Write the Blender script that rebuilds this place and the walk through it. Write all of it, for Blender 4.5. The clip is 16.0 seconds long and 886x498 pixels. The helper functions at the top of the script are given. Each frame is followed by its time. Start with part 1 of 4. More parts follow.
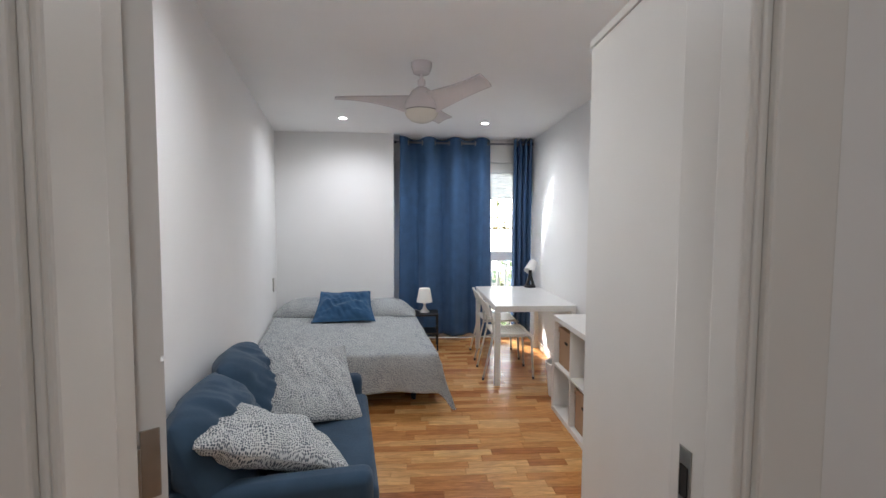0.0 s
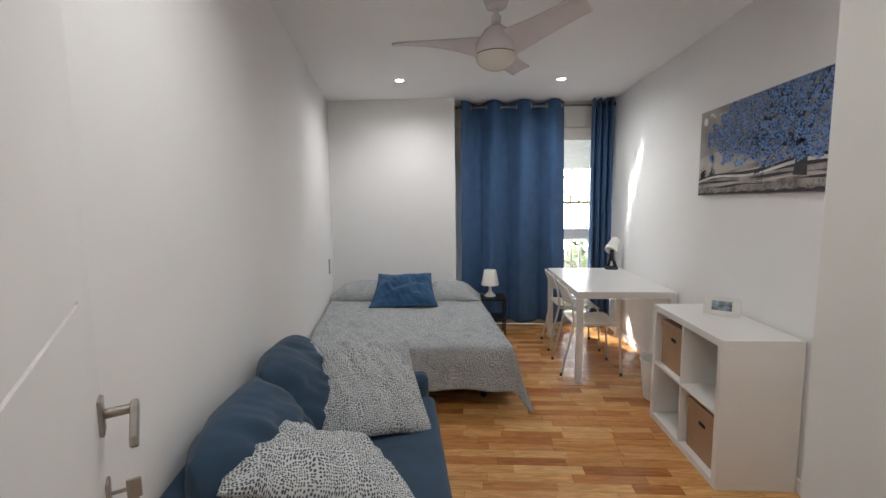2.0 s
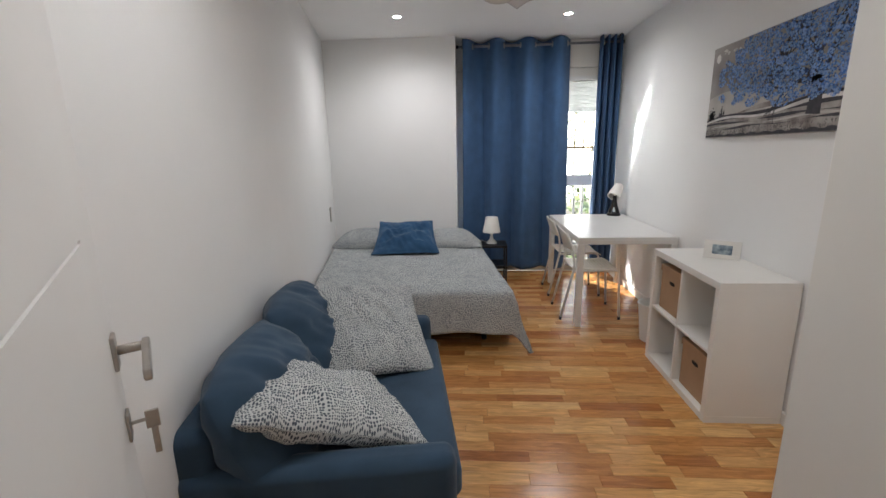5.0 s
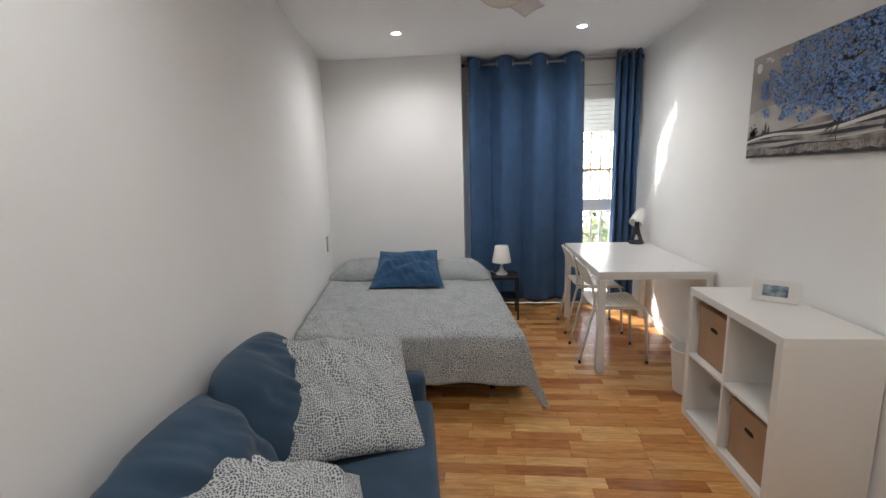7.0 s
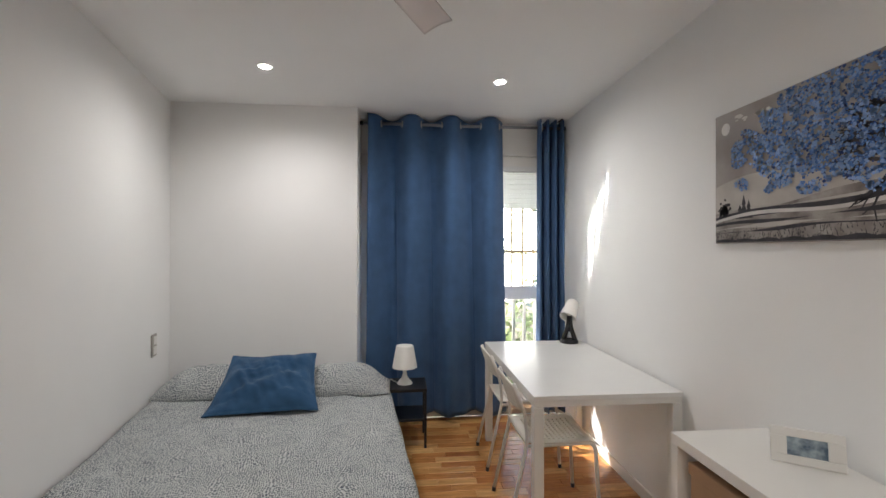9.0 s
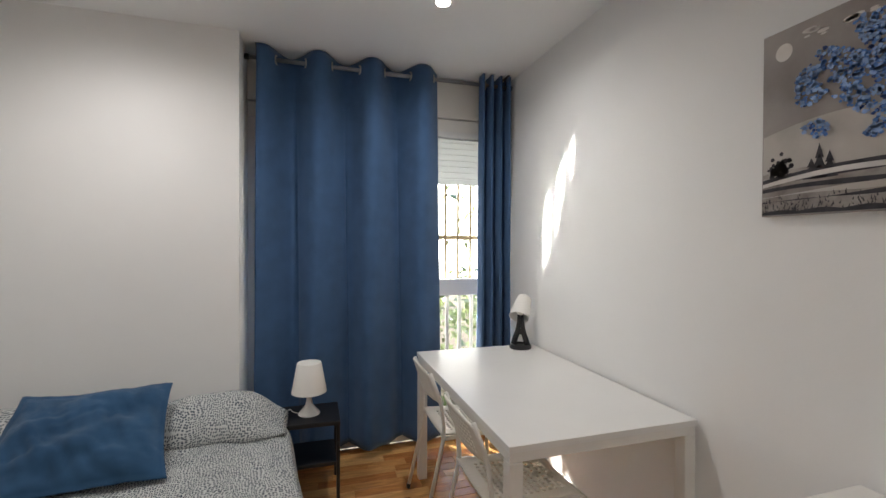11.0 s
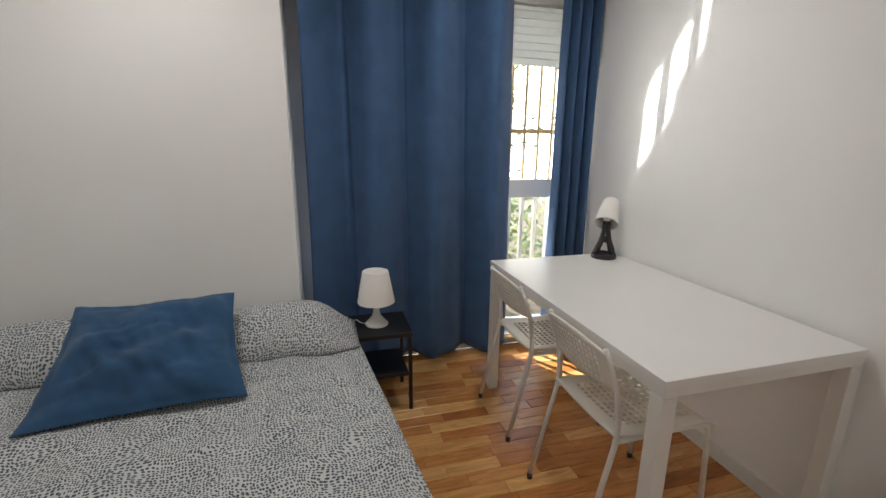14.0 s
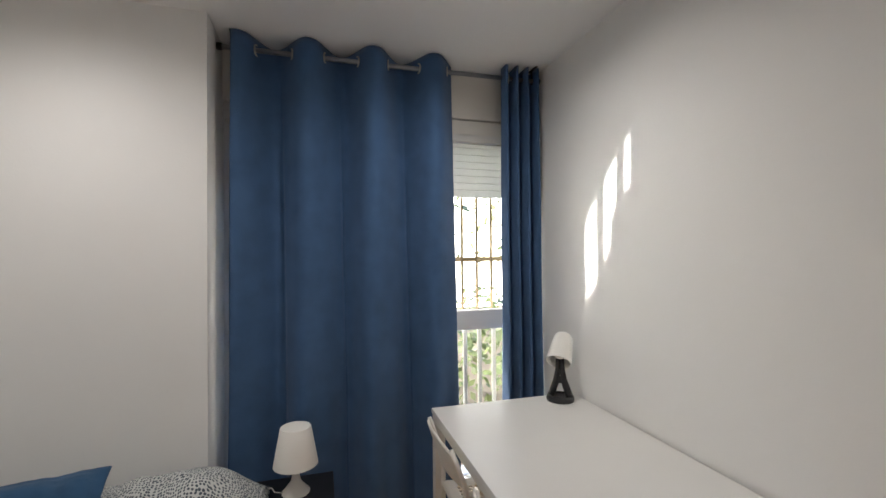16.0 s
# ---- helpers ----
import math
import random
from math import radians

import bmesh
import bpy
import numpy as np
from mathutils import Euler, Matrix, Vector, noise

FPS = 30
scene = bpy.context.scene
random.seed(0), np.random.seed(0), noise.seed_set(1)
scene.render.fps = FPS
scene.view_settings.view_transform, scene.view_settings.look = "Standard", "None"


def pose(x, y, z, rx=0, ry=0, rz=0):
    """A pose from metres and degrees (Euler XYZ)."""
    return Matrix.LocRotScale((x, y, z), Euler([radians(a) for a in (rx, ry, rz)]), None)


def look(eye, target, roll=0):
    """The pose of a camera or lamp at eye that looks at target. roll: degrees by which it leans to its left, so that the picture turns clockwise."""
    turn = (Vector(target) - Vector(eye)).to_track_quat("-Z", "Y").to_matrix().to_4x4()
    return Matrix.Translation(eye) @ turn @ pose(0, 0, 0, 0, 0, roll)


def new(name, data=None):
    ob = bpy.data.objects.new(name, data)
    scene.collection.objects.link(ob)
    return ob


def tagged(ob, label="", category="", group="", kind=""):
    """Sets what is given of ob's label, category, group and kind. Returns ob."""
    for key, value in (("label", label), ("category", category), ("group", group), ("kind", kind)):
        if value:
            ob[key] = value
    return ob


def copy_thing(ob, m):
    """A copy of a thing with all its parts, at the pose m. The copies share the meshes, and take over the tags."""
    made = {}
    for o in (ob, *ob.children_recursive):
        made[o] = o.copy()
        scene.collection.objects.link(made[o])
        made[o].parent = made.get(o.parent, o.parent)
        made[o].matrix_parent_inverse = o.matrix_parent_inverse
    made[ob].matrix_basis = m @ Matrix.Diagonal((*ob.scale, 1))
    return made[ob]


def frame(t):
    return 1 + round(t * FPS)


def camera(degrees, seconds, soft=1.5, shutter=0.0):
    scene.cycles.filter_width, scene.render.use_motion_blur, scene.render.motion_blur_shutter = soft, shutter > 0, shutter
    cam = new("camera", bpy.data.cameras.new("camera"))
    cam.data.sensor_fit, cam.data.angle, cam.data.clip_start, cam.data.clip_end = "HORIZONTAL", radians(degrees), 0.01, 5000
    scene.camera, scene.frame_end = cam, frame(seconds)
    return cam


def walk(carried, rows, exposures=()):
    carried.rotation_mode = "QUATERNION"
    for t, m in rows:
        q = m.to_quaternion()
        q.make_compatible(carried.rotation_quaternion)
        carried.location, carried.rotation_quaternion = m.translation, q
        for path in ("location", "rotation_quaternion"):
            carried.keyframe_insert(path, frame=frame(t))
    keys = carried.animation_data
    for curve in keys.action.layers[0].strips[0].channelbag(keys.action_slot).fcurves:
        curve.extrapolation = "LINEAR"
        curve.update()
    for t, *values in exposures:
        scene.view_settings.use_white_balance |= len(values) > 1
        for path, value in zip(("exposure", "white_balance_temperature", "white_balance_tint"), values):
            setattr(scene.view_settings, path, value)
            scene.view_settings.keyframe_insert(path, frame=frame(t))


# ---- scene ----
cam = camera(91.9, 16.0)
PATH = [
    (0, (0.098, -0.092, 1.488), (0.233, 1.9, 1.373), 0.3),
    (0.5, (0.035, 0.088, 1.485), (0.022, 2.08, 1.314), -0.6),
    (1, (-0.016, 0.297, 1.476), (-0.083, 2.29, 1.315), -1.4),
    (1.5, (-0.028, 0.385, 1.455), (-0.139, 2.373, 1.274), -1.2),
    (2, (-0.014, 0.392, 1.447), (-0.13, 2.377, 1.235), -0.7),
    (2.5, (-0.012, 0.397, 1.447), (-0.097, 2.382, 1.217), -0.4),
    (3, (0.029, 0.407, 1.454), (0.138, 2.39, 1.214), 0.0),
    (3.5, (0.058, 0.418, 1.435), (0.378, 2.377, 1.191), 0.3),
    (4, (0.029, 0.406, 1.44), (0.222, 2.371, 1.121), 0.2),
    (4.5, (-0.019, 0.388, 1.424), (-0.089, 2.336, 0.978), -0.3),
    (7, (0.048, 0.772, 1.443), (-0.141, 2.733, 1.098), -1.7),
    (7.5, (0.027, 1.011, 1.435), (-0.165, 2.994, 1.263), -0.2),
    (8, (0.015, 1.232, 1.453), (-0.179, 3.22, 1.365), 0.3),
    (8.5, (0.109, 1.487, 1.452), (-0.108, 3.475, 1.423), 0.2),
    (9, (0.216, 1.723, 1.443), (0.398, 3.715, 1.453), 0.1),
    (11.5, (0.24, 2.676, 1.385), (0.828, 4.588, 1.356), 0.3),
    (12, (0.113, 2.827, 1.389), (0.703, 4.737, 1.354), 0.0),
    (12.5, (0.065, 2.898, 1.38), (0.817, 4.75, 1.317), 0.6),
    (13, (0.053, 2.905, 1.381), (0.843, 4.74, 1.283), 0.4),
    (13.5, (0.017, 2.91, 1.363), (0.64, 4.785, 1.057), 0.5),
    (14, (-0.001, 2.916, 1.346), (0.518, 4.788, 0.873), 0.6),
    (14.5, (0.017, 2.912, 1.366), (0.56, 4.807, 1.027), -0.2),
    (15, (0.071, 2.933, 1.437), (0.769, 4.806, 1.355), -0.4),
    (15.5, (0.201, 2.971, 1.485), (0.87, 4.856, 1.478), -0.6),
    (16, (0.336, 3.004, 1.478), (0.884, 4.927, 1.5), -0.5),
]
walk(cam, [(t, look(eye, target, roll)) for t, eye, target, roll in PATH], [(0.0, 1.6, 5900, 10), (0.5, 1.70, 5800, 10), (1.5, 1.34, 6200, 10), (4.5, 1.36, 6150, 10), (9.0, 1.35, 6400, 10), (12.5, 1.12, 6500, 10), (14.0, 1.1, 6550, 10), (15.5, 1.02, 6600, 10)])

# ---- world, sun, lamps ----
SUN_DIR = Vector((0.57, -1.0, -1.0)).normalized()
world = bpy.data.worlds.new("world")
scene.world = world
world.use_nodes = True
wn = world.node_tree.nodes
sky = wn.new("ShaderNodeTexSky")
sky.sky_type = "NISHITA"
sky.sun_disc = False
sky.sun_elevation = math.asin(-SUN_DIR.z)
sky.sun_rotation = math.atan2(-SUN_DIR.x, -SUN_DIR.y)
world.node_tree.links.new(sky.outputs[0], wn["Background"].inputs[0])
wn["Background"].inputs[1].default_value = 0.15


def lamp(name, kind, m, energy, color=(1, 1, 1), **kw):
    d = bpy.data.lights.new(name, kind)
    d.energy, d.color = energy, color
    for k, v in kw.items():
        if k == "size":
            d.size = v
        elif k == "size_y":
            d.shape, d.size_y = "RECTANGLE", v
        elif k == "angle":
            d.angle = v
        elif k == "spot":
            d.spot_size, d.spot_blend = v
        elif k == "radius":
            d.shadow_soft_size = v
    ob = new(name, d)
    ob.matrix_world = m
    return ob


def frame_of_beam(target, way, far, along):
    """A lamp's pose, far metres back from the target, that shines along way."""
    d = Vector(way).normalized()
    u = Vector(along)
    u = (u - d * u.dot(d)).normalized()
    n = -d
    v = n.cross(u)
    o = Vector(target) - d * far
    return Matrix(((u.x, v.x, n.x, o.x), (u.y, v.y, n.y, o.y), (u.z, v.z, n.z, o.z), (0, 0, 0, 1)))


lamp("sun", "SUN", look((0, 0, 0), SUN_DIR), 5.0, (1.0, 0.95, 0.87), angle=radians(0.6))
# added unseen lamp: stands in for sunlight thrown back up through the railing
patch_lamp = lamp("sun_patch_lamp", "AREA", frame_of_beam((1.615, 4.775, 1.575), (0.70, -1.0, 1.1), 1.92, (-0.253, 0.006, 0.163)), 1.3, (1.0, 0.97, 0.92), size=0.62, size_y=0.21)
patch_lamp.data.spread = radians(0.5)
# the last two spots are unseen, added to brighten the near end
SPOTS = [(-0.63, 4.42), (0.85, 4.52), (-0.22, 1.48), (0.80, 1.62)]
for sx, sy in SPOTS:
    lamp("spot_lamp", "SPOT", look((sx, sy, 2.545), (sx, sy, 0)), 14.5 if sy > 3 else 11.0, (1.0, 0.96, 0.92), spot=(radians(168), 1.0), radius=0.035)
# unseen fill lamp, added to light the doorway from the hall
HALL = (0.1, -0.7)
lamp("hall_fill_light", "AREA", look((HALL[0], HALL[1], 2.44), (HALL[0], HALL[1], 0)), 2.0, (1.0, 0.95, 0.88), size=0.3)


# ---- materials ----
def material(name, color, rough=0.5, metal=0.0, vary=0.06, scale=6.0, bump=0.1, fine=120.0, spec=0.5, second=None, coat=0.0):
    """A plain surface with stains at one scale and grain at another."""
    m = bpy.data.materials.new(name)
    m.use_nodes = True
    n, l = m.node_tree.nodes, m.node_tree.links
    p = n["Principled BSDF"]
    p.inputs["Roughness"].default_value = rough
    p.inputs["Metallic"].default_value = metal
    p.inputs["Specular IOR Level"].default_value = spec
    p.inputs["Coat Weight"].default_value = coat
    co = n.new("ShaderNodeTexCoord")
    big = n.new("ShaderNodeTexNoise")
    big.inputs["Scale"].default_value = scale
    big.inputs["Detail"].default_value = 5
    l.new(co.outputs["Object"], big.inputs["Vector"])
    mix = n.new("ShaderNodeMix")
    mix.data_type = "RGBA"
    dark = second or tuple(c * (1 - vary * 2) for c in color)
    mix.inputs[6].default_value = (*dark, 1)
    mix.inputs[7].default_value = (*color, 1)
    ramp = n.new("ShaderNodeMapRange")
    ramp.inputs[1].default_value, ramp.inputs[2].default_value = 0.3, 0.62
    l.new(big.outputs[0], ramp.inputs[0])
    l.new(ramp.outputs[0], mix.inputs[0])
    l.new(mix.outputs[2], p.inputs["Base Color"])
    if bump:
        small = n.new("ShaderNodeTexNoise")
        small.inputs["Scale"].default_value = fine
        small.inputs["Detail"].default_value = 3
        l.new(co.outputs["Object"], small.inputs["Vector"])
        b = n.new("ShaderNodeBump")
        b.inputs["Strength"].default_value = bump
        b.inputs["Distance"].default_value = 0.003
        l.new(small.outputs[0], b.inputs["Height"])
        l.new(b.outputs[0], p.inputs["Normal"])
    return m


def spotted_cloth(name, scale=75.0):
    """Off-white woven cotton with rows of small dark dashes that flow in waves."""
    m = material(name, (0.58, 0.60, 0.59), 0.95, vary=0.05, bump=0.0, spec=0.1)
    n, l = m.node_tree.nodes, m.node_tree.links
    p = n["Principled BSDF"]
    co = n.new("ShaderNodeUVMap")
    co.uv_map = "cloth"
    warp = n.new("ShaderNodeTexNoise")
    warp.inputs["Scale"].default_value = 7.0
    warp.inputs["Detail"].default_value = 1.0
    add = n.new("ShaderNodeVectorMath")
    add.operation = "MULTIPLY_ADD"
    add.inputs[1].default_value = (0.085, 0.085, 0.0)
    l.new(co.outputs[0], warp.inputs["Vector"])
    l.new(warp.outputs["Color"], add.inputs[0])
    l.new(co.outputs[0], add.inputs[2])
    vor = n.new("ShaderNodeTexVoronoi")
    vor.voronoi_dimensions = "2D"
    vor.inputs["Scale"].default_value = scale
    vor.inputs["Randomness"].default_value = 0.5
    l.new(add.outputs[0], vor.inputs["Vector"])
    cut = n.new("ShaderNodeMapRange")
    cut.inputs[1].default_value, cut.inputs[2].default_value = 0.27, 0.40
    band = n.new("ShaderNodeTexNoise")
    band.inputs["Scale"].default_value = 13.0
    band.inputs["Detail"].default_value = 3.0
    band.inputs["Distortion"].default_value = 1.5
    l.new(add.outputs[0], band.inputs["Vector"])
    dense = n.new("ShaderNodeMapRange")
    dense.inputs[1].default_value, dense.inputs[2].default_value = 0.3, 0.7
    dense.inputs[3].default_value, dense.inputs[4].default_value = 0.055, -0.065
    l.new(band.outputs[0], dense.inputs[0])
    sum_ = n.new("ShaderNodeMath")
    l.new(vor.outputs["Distance"], sum_.inputs[0])
    l.new(dense.outputs[0], sum_.inputs[1])
    l.new(sum_.outputs[0], cut.inputs[0])
    mix = n.new("ShaderNodeMix")
    mix.data_type = "RGBA"
    mix.inputs[6].default_value = (0.075, 0.09, 0.115, 1)
    old = p.inputs["Base Color"].links[0].from_socket
    l.new(cut.outputs[0], mix.inputs[0])
    l.new(old, mix.inputs[7])
    l.new(mix.outputs[2], p.inputs["Base Color"])
    b = n.new("ShaderNodeBump")
    b.inputs["Strength"].default_value = 0.35
    b.inputs["Distance"].default_value = 0.002
    l.new(vor.outputs["Distance"], b.inputs["Height"])
    l.new(b.outputs[0], p.inputs["Normal"])
    return m


def cloth(name, color, fine=500.0, vary=0.12, rough=0.9):
    m = material(name, color, rough, vary=vary, scale=9.0, bump=0.35, fine=fine, spec=0.15)
    m.node_tree.nodes["Principled BSDF"].inputs["Sheen Weight"].default_value = 0.15
    return m


def wood_floor():
    """Lacquered oak and beech blocks: tone by block, streaks along x."""
    m = bpy.data.materials.new("parquet")
    m.use_nodes = True
    n, l = m.node_tree.nodes, m.node_tree.links
    p = n["Principled BSDF"]
    info = n.new("ShaderNodeObjectInfo")
    geo = n.new("ShaderNodeNewGeometry")
    add = n.new("ShaderNodeMath")
    l.new(info.outputs["Random"], add.inputs[0])
    l.new(geo.outputs["Random Per Island"], add.inputs[1])
    fr = n.new("ShaderNodeMath")
    fr.operation = "FRACT"
    l.new(add.outputs[0], fr.inputs[0])
    ramp = n.new("ShaderNodeValToRGB")
    e = ramp.color_ramp.elements
    e[0].position, e[0].color = 0.0, (0.34, 0.125, 0.034, 1)
    e[1].position, e[1].color = 1.0, (0.72, 0.43, 0.17, 1)
    for pos, c in ((0.18, (0.46, 0.19, 0.056, 1)), (0.5, (0.57, 0.275, 0.088, 1)), (0.8, (0.64, 0.345, 0.12, 1))):
        k = e.new(pos)
        k.color = c
    l.new(fr.outputs[0], ramp.inputs[0])
    shift = n.new("ShaderNodeVectorMath")
    shift.operation = "MULTIPLY_ADD"
    shift.inputs[1].default_value = (4, 28, 4)
    comb = n.new("ShaderNodeCombineXYZ")
    mul = n.new("ShaderNodeMath")
    mul.operation = "MULTIPLY"
    mul.inputs[1].default_value = 40
    l.new(fr.outputs[0], mul.inputs[0])
    l.new(mul.outputs[0], comb.inputs[0])
    l.new(mul.outputs[0], comb.inputs[2])
    l.new(geo.outputs["Position"], shift.inputs[0])
    l.new(comb.outputs[0], shift.inputs[2])
    grain = n.new("ShaderNodeTexNoise")
    grain.inputs["Scale"].default_value = 1.6
    grain.inputs["Detail"].default_value = 8
    grain.inputs["Roughness"].default_value = 0.65
    grain.inputs["Distortion"].default_value = 0.8
    l.new(shift.outputs[0], grain.inputs["Vector"])
    amount = n.new("ShaderNodeMapRange")
    amount.inputs[1].default_value, amount.inputs[2].default_value = 0.3, 0.7
    amount.inputs[3].default_value, amount.inputs[4].default_value = 0.62, 1.25
    l.new(grain.outputs[0], amount.inputs[0])
    hsv = n.new("ShaderNodeHueSaturation")
    l.new(ramp.outputs[0], hsv.inputs["Color"])
    l.new(amount.outputs[0], hsv.inputs["Value"])
    l.new(hsv.outputs[0], p.inputs["Base Color"])
    rr = n.new("ShaderNodeMapRange")
    rr.inputs[3].default_value, rr.inputs[4].default_value = 0.15, 0.32
    l.new(grain.outputs[0], rr.inputs[0])
    l.new(rr.outputs[0], p.inputs["Roughness"])
    b = n.new("ShaderNodeBump")
    b.inputs["Strength"].default_value = 0.08
    b.inputs["Distance"].default_value = 0.002
    l.new(grain.outputs[0], b.inputs["Height"])
    l.new(b.outputs[0], p.inputs["Normal"])
    return m


def glow(name, color, strength):
    m = bpy.data.materials.new(name)
    m.use_nodes = True
    p = m.node_tree.nodes["Principled BSDF"]
    p.inputs["Base Color"].default_value = (*color, 1)
    p.inputs["Emission Color"].default_value = (*color, 1)
    p.inputs["Emission Strength"].default_value = strength
    return m


def glass(name):
    m = bpy.data.materials.new(name)
    m.use_nodes = True
    p = m.node_tree.nodes["Principled BSDF"]
    p.inputs["Transmission Weight"].default_value = 1
    p.inputs["Roughness"].default_value = 0.0
    p.inputs["IOR"].default_value = 1.05
    return m


WALL = material("wall_paint", (0.86, 0.855, 0.845), 0.7, vary=0.012, scale=2.0, bump=0.12, fine=90, spec=0.3)
CEIL = material("ceiling_paint", (0.89, 0.89, 0.885), 0.85, vary=0.01, scale=2.0, bump=0.06, fine=80, spec=0.2)
TRIM = material("white_lacquer", (0.79, 0.77, 0.73), 0.35, vary=0.015, scale=3.0, bump=0.03, fine=60)
DOORW = material("white_door_lacquer", (0.84, 0.83, 0.81), 0.4, vary=0.012, scale=3.0, bump=0.03, fine=60)
MELAMINE = material("white_melamine", (0.80, 0.78, 0.74), 0.3, vary=0.012, scale=4.0, bump=0.03, fine=200)
TABLEW = material("white_table_top", (0.80, 0.79, 0.77), 0.28, vary=0.01, scale=4.0, bump=0.02, fine=200)
STEELW = material("white_powder_coat", (0.78, 0.76, 0.72), 0.4, vary=0.02, scale=8.0, bump=0.05, fine=300)
CHAIRW = material("cream_chair_plastic", (0.78, 0.75, 0.68), 0.42, vary=0.02, scale=8.0, bump=0.03, fine=200)
FANW = material("fan_gloss_white", (0.74, 0.69, 0.69), 0.10, vary=0.02, scale=5.0, bump=0.0)
OPAL = material("opal_glass", (0.80, 0.76, 0.68), 0.25, vary=0.01, bump=0.0)
SHADEW = material("white_lamp_shade", (0.84, 0.82, 0.78), 0.5, vary=0.01, bump=0.02)
BLACK = material("black_metal", (0.012, 0.012, 0.014), 0.45, vary=0.1, scale=12, bump=0.05, fine=300)
DARKP = material("black_plastic", (0.02, 0.02, 0.022), 0.4, vary=0.1, bump=0.05)
STEEL = material("brushed_steel", (0.50, 0.47, 0.43), 0.32, metal=1.0, vary=0.08, scale=20, bump=0.04, fine=400)
RODM = material("grey_rod_metal", (0.30, 0.30, 0.31), 0.35, metal=0.9, vary=0.08, scale=20, bump=0.03)
CURTAIN = cloth("blue_curtain", (0.056, 0.118, 0.240), 700, 0.08, 0.75)
SOFA = cloth("slate_blue_upholstery", (0.043, 0.078, 0.125), 420, 0.10)
BLUEC = cloth("blue_cotton", (0.035, 0.095, 0.19), 600, 0.12)
SPREAD = spotted_cloth("spotted_bedspread", 98)
SPREAD2 = spotted_cloth("spotted_cushion_cloth", 124)
CARD = material("brown_cardboard", (0.42, 0.27, 0.16), 0.8, vary=0.05, scale=8, bump=0.1, fine=250)
# near-black colour standing in for the shade inside holes and gaps
HOLE_SHADE = material("painted_hole_shade", (0.02, 0.017, 0.015), 0.9, bump=0)
FLOOR = wood_floor()
JOINT = material("floor_bed", (0.10, 0.05, 0.025), 0.8, bump=0.1)
SILL = material("polished_sill", (0.86, 0.85, 0.83), 0.06, metal=0.55, vary=0.02, bump=0.0, spec=0.8)
GRILLE = material("beige_grille_paint", (0.72, 0.56, 0.33), 0.5, vary=0.1, bump=0.1)
RAILW = material("white_rail_paint", (0.80, 0.79, 0.76), 0.4, vary=0.03, bump=0.05)
ALU = material("white_aluminium", (0.80, 0.80, 0.79), 0.35, vary=0.02, bump=0.02)
SLATM = material("shutter_plastic", (0.80, 0.82, 0.82), 0.5, vary=0.03, bump=0.03)
SLATM.node_tree.nodes["Principled BSDF"].inputs["Transmission Weight"].default_value = 0.4
GLASS = glass("window_glass")
BULB = glow("spot_glow", (1.0, 0.96, 0.9), 30.0)
LEAF = material("hedge_leaf", (0.17, 0.24, 0.06), 0.5, vary=0.3, scale=3.0, bump=0.1, second=(0.10, 0.16, 0.03))
LEAF.node_tree.nodes["Principled BSDF"].inputs["Transmission Weight"].default_value = 0.45
BARK = material("bark", (0.12, 0.08, 0.05), 0.9, vary=0.2, bump=0.4, fine=40)
GROUND = material("garden_soil", (0.25, 0.21, 0.16), 0.95, vary=0.2, scale=2, bump=0.4, fine=30)
# even glow in place of a sunlit distance
BACKDROP_GLOW = glow("backdrop_glow", (1.0, 0.97, 0.86), 5.0)


# ---- mesh tools ----
def mesh(name, verts, faces, mat, smooth=False, parent=None, bevel=0.0, m=None):
    d = bpy.data.meshes.new(name)
    d.from_pydata([tuple(v) for v in verts], [], faces)
    d.validate()
    d.materials.append(mat)
    if smooth:
        d.polygons.foreach_set("use_smooth", [True] * len(d.polygons))
    ob = new(name, d)
    if bevel:
        b = ob.modifiers.new("bevel", "BEVEL")
        b.width, b.segments, b.limit_method = bevel, (5 if bevel > 0.015 else 2), "ANGLE"
        if bevel > 0.015:
            d.polygons.foreach_set("use_smooth", [True] * len(d.polygons))
            b.harden_normals = True
    if parent:
        ob.parent = parent
    if m is not None:
        ob.matrix_basis = m
    return ob


BOXF = [(0, 3, 2, 1), (4, 5, 6, 7), (0, 1, 5, 4), (1, 2, 6, 5), (2, 3, 7, 6), (3, 0, 4, 7)]


def boxes(name, parts, mat, parent=None, bevel=0.003, m=None):
    """One mesh out of boxes given by two opposite corners."""
    v, f = [], []
    for (x0, y0, z0), (x1, y1, z1) in parts:
        o = len(v)
        v += [(x0, y0, z0), (x1, y0, z0), (x1, y1, z0), (x0, y1, z0), (x0, y0, z1), (x1, y0, z1), (x1, y1, z1), (x0, y1, z1)]
        f += [tuple(i + o for i in q) for q in BOXF]
    return mesh(name, v, f, mat, parent=parent, bevel=bevel, m=m)


def prism(name, plan, z0, z1, mat, parent=None, bevel=0.0, m=None):
    """An upright solid on a plan of corners, counter-clockwise."""
    k = len(plan)
    v = [(x, y, z0) for x, y in plan] + [(x, y, z1) for x, y in plan]
    f = [tuple(reversed(range(k))), tuple(range(k, 2 * k))] + [(i, (i + 1) % k, (i + 1) % k + k, i + k) for i in range(k)]
    return mesh(name, v, f, mat, parent=parent, bevel=bevel, m=m)


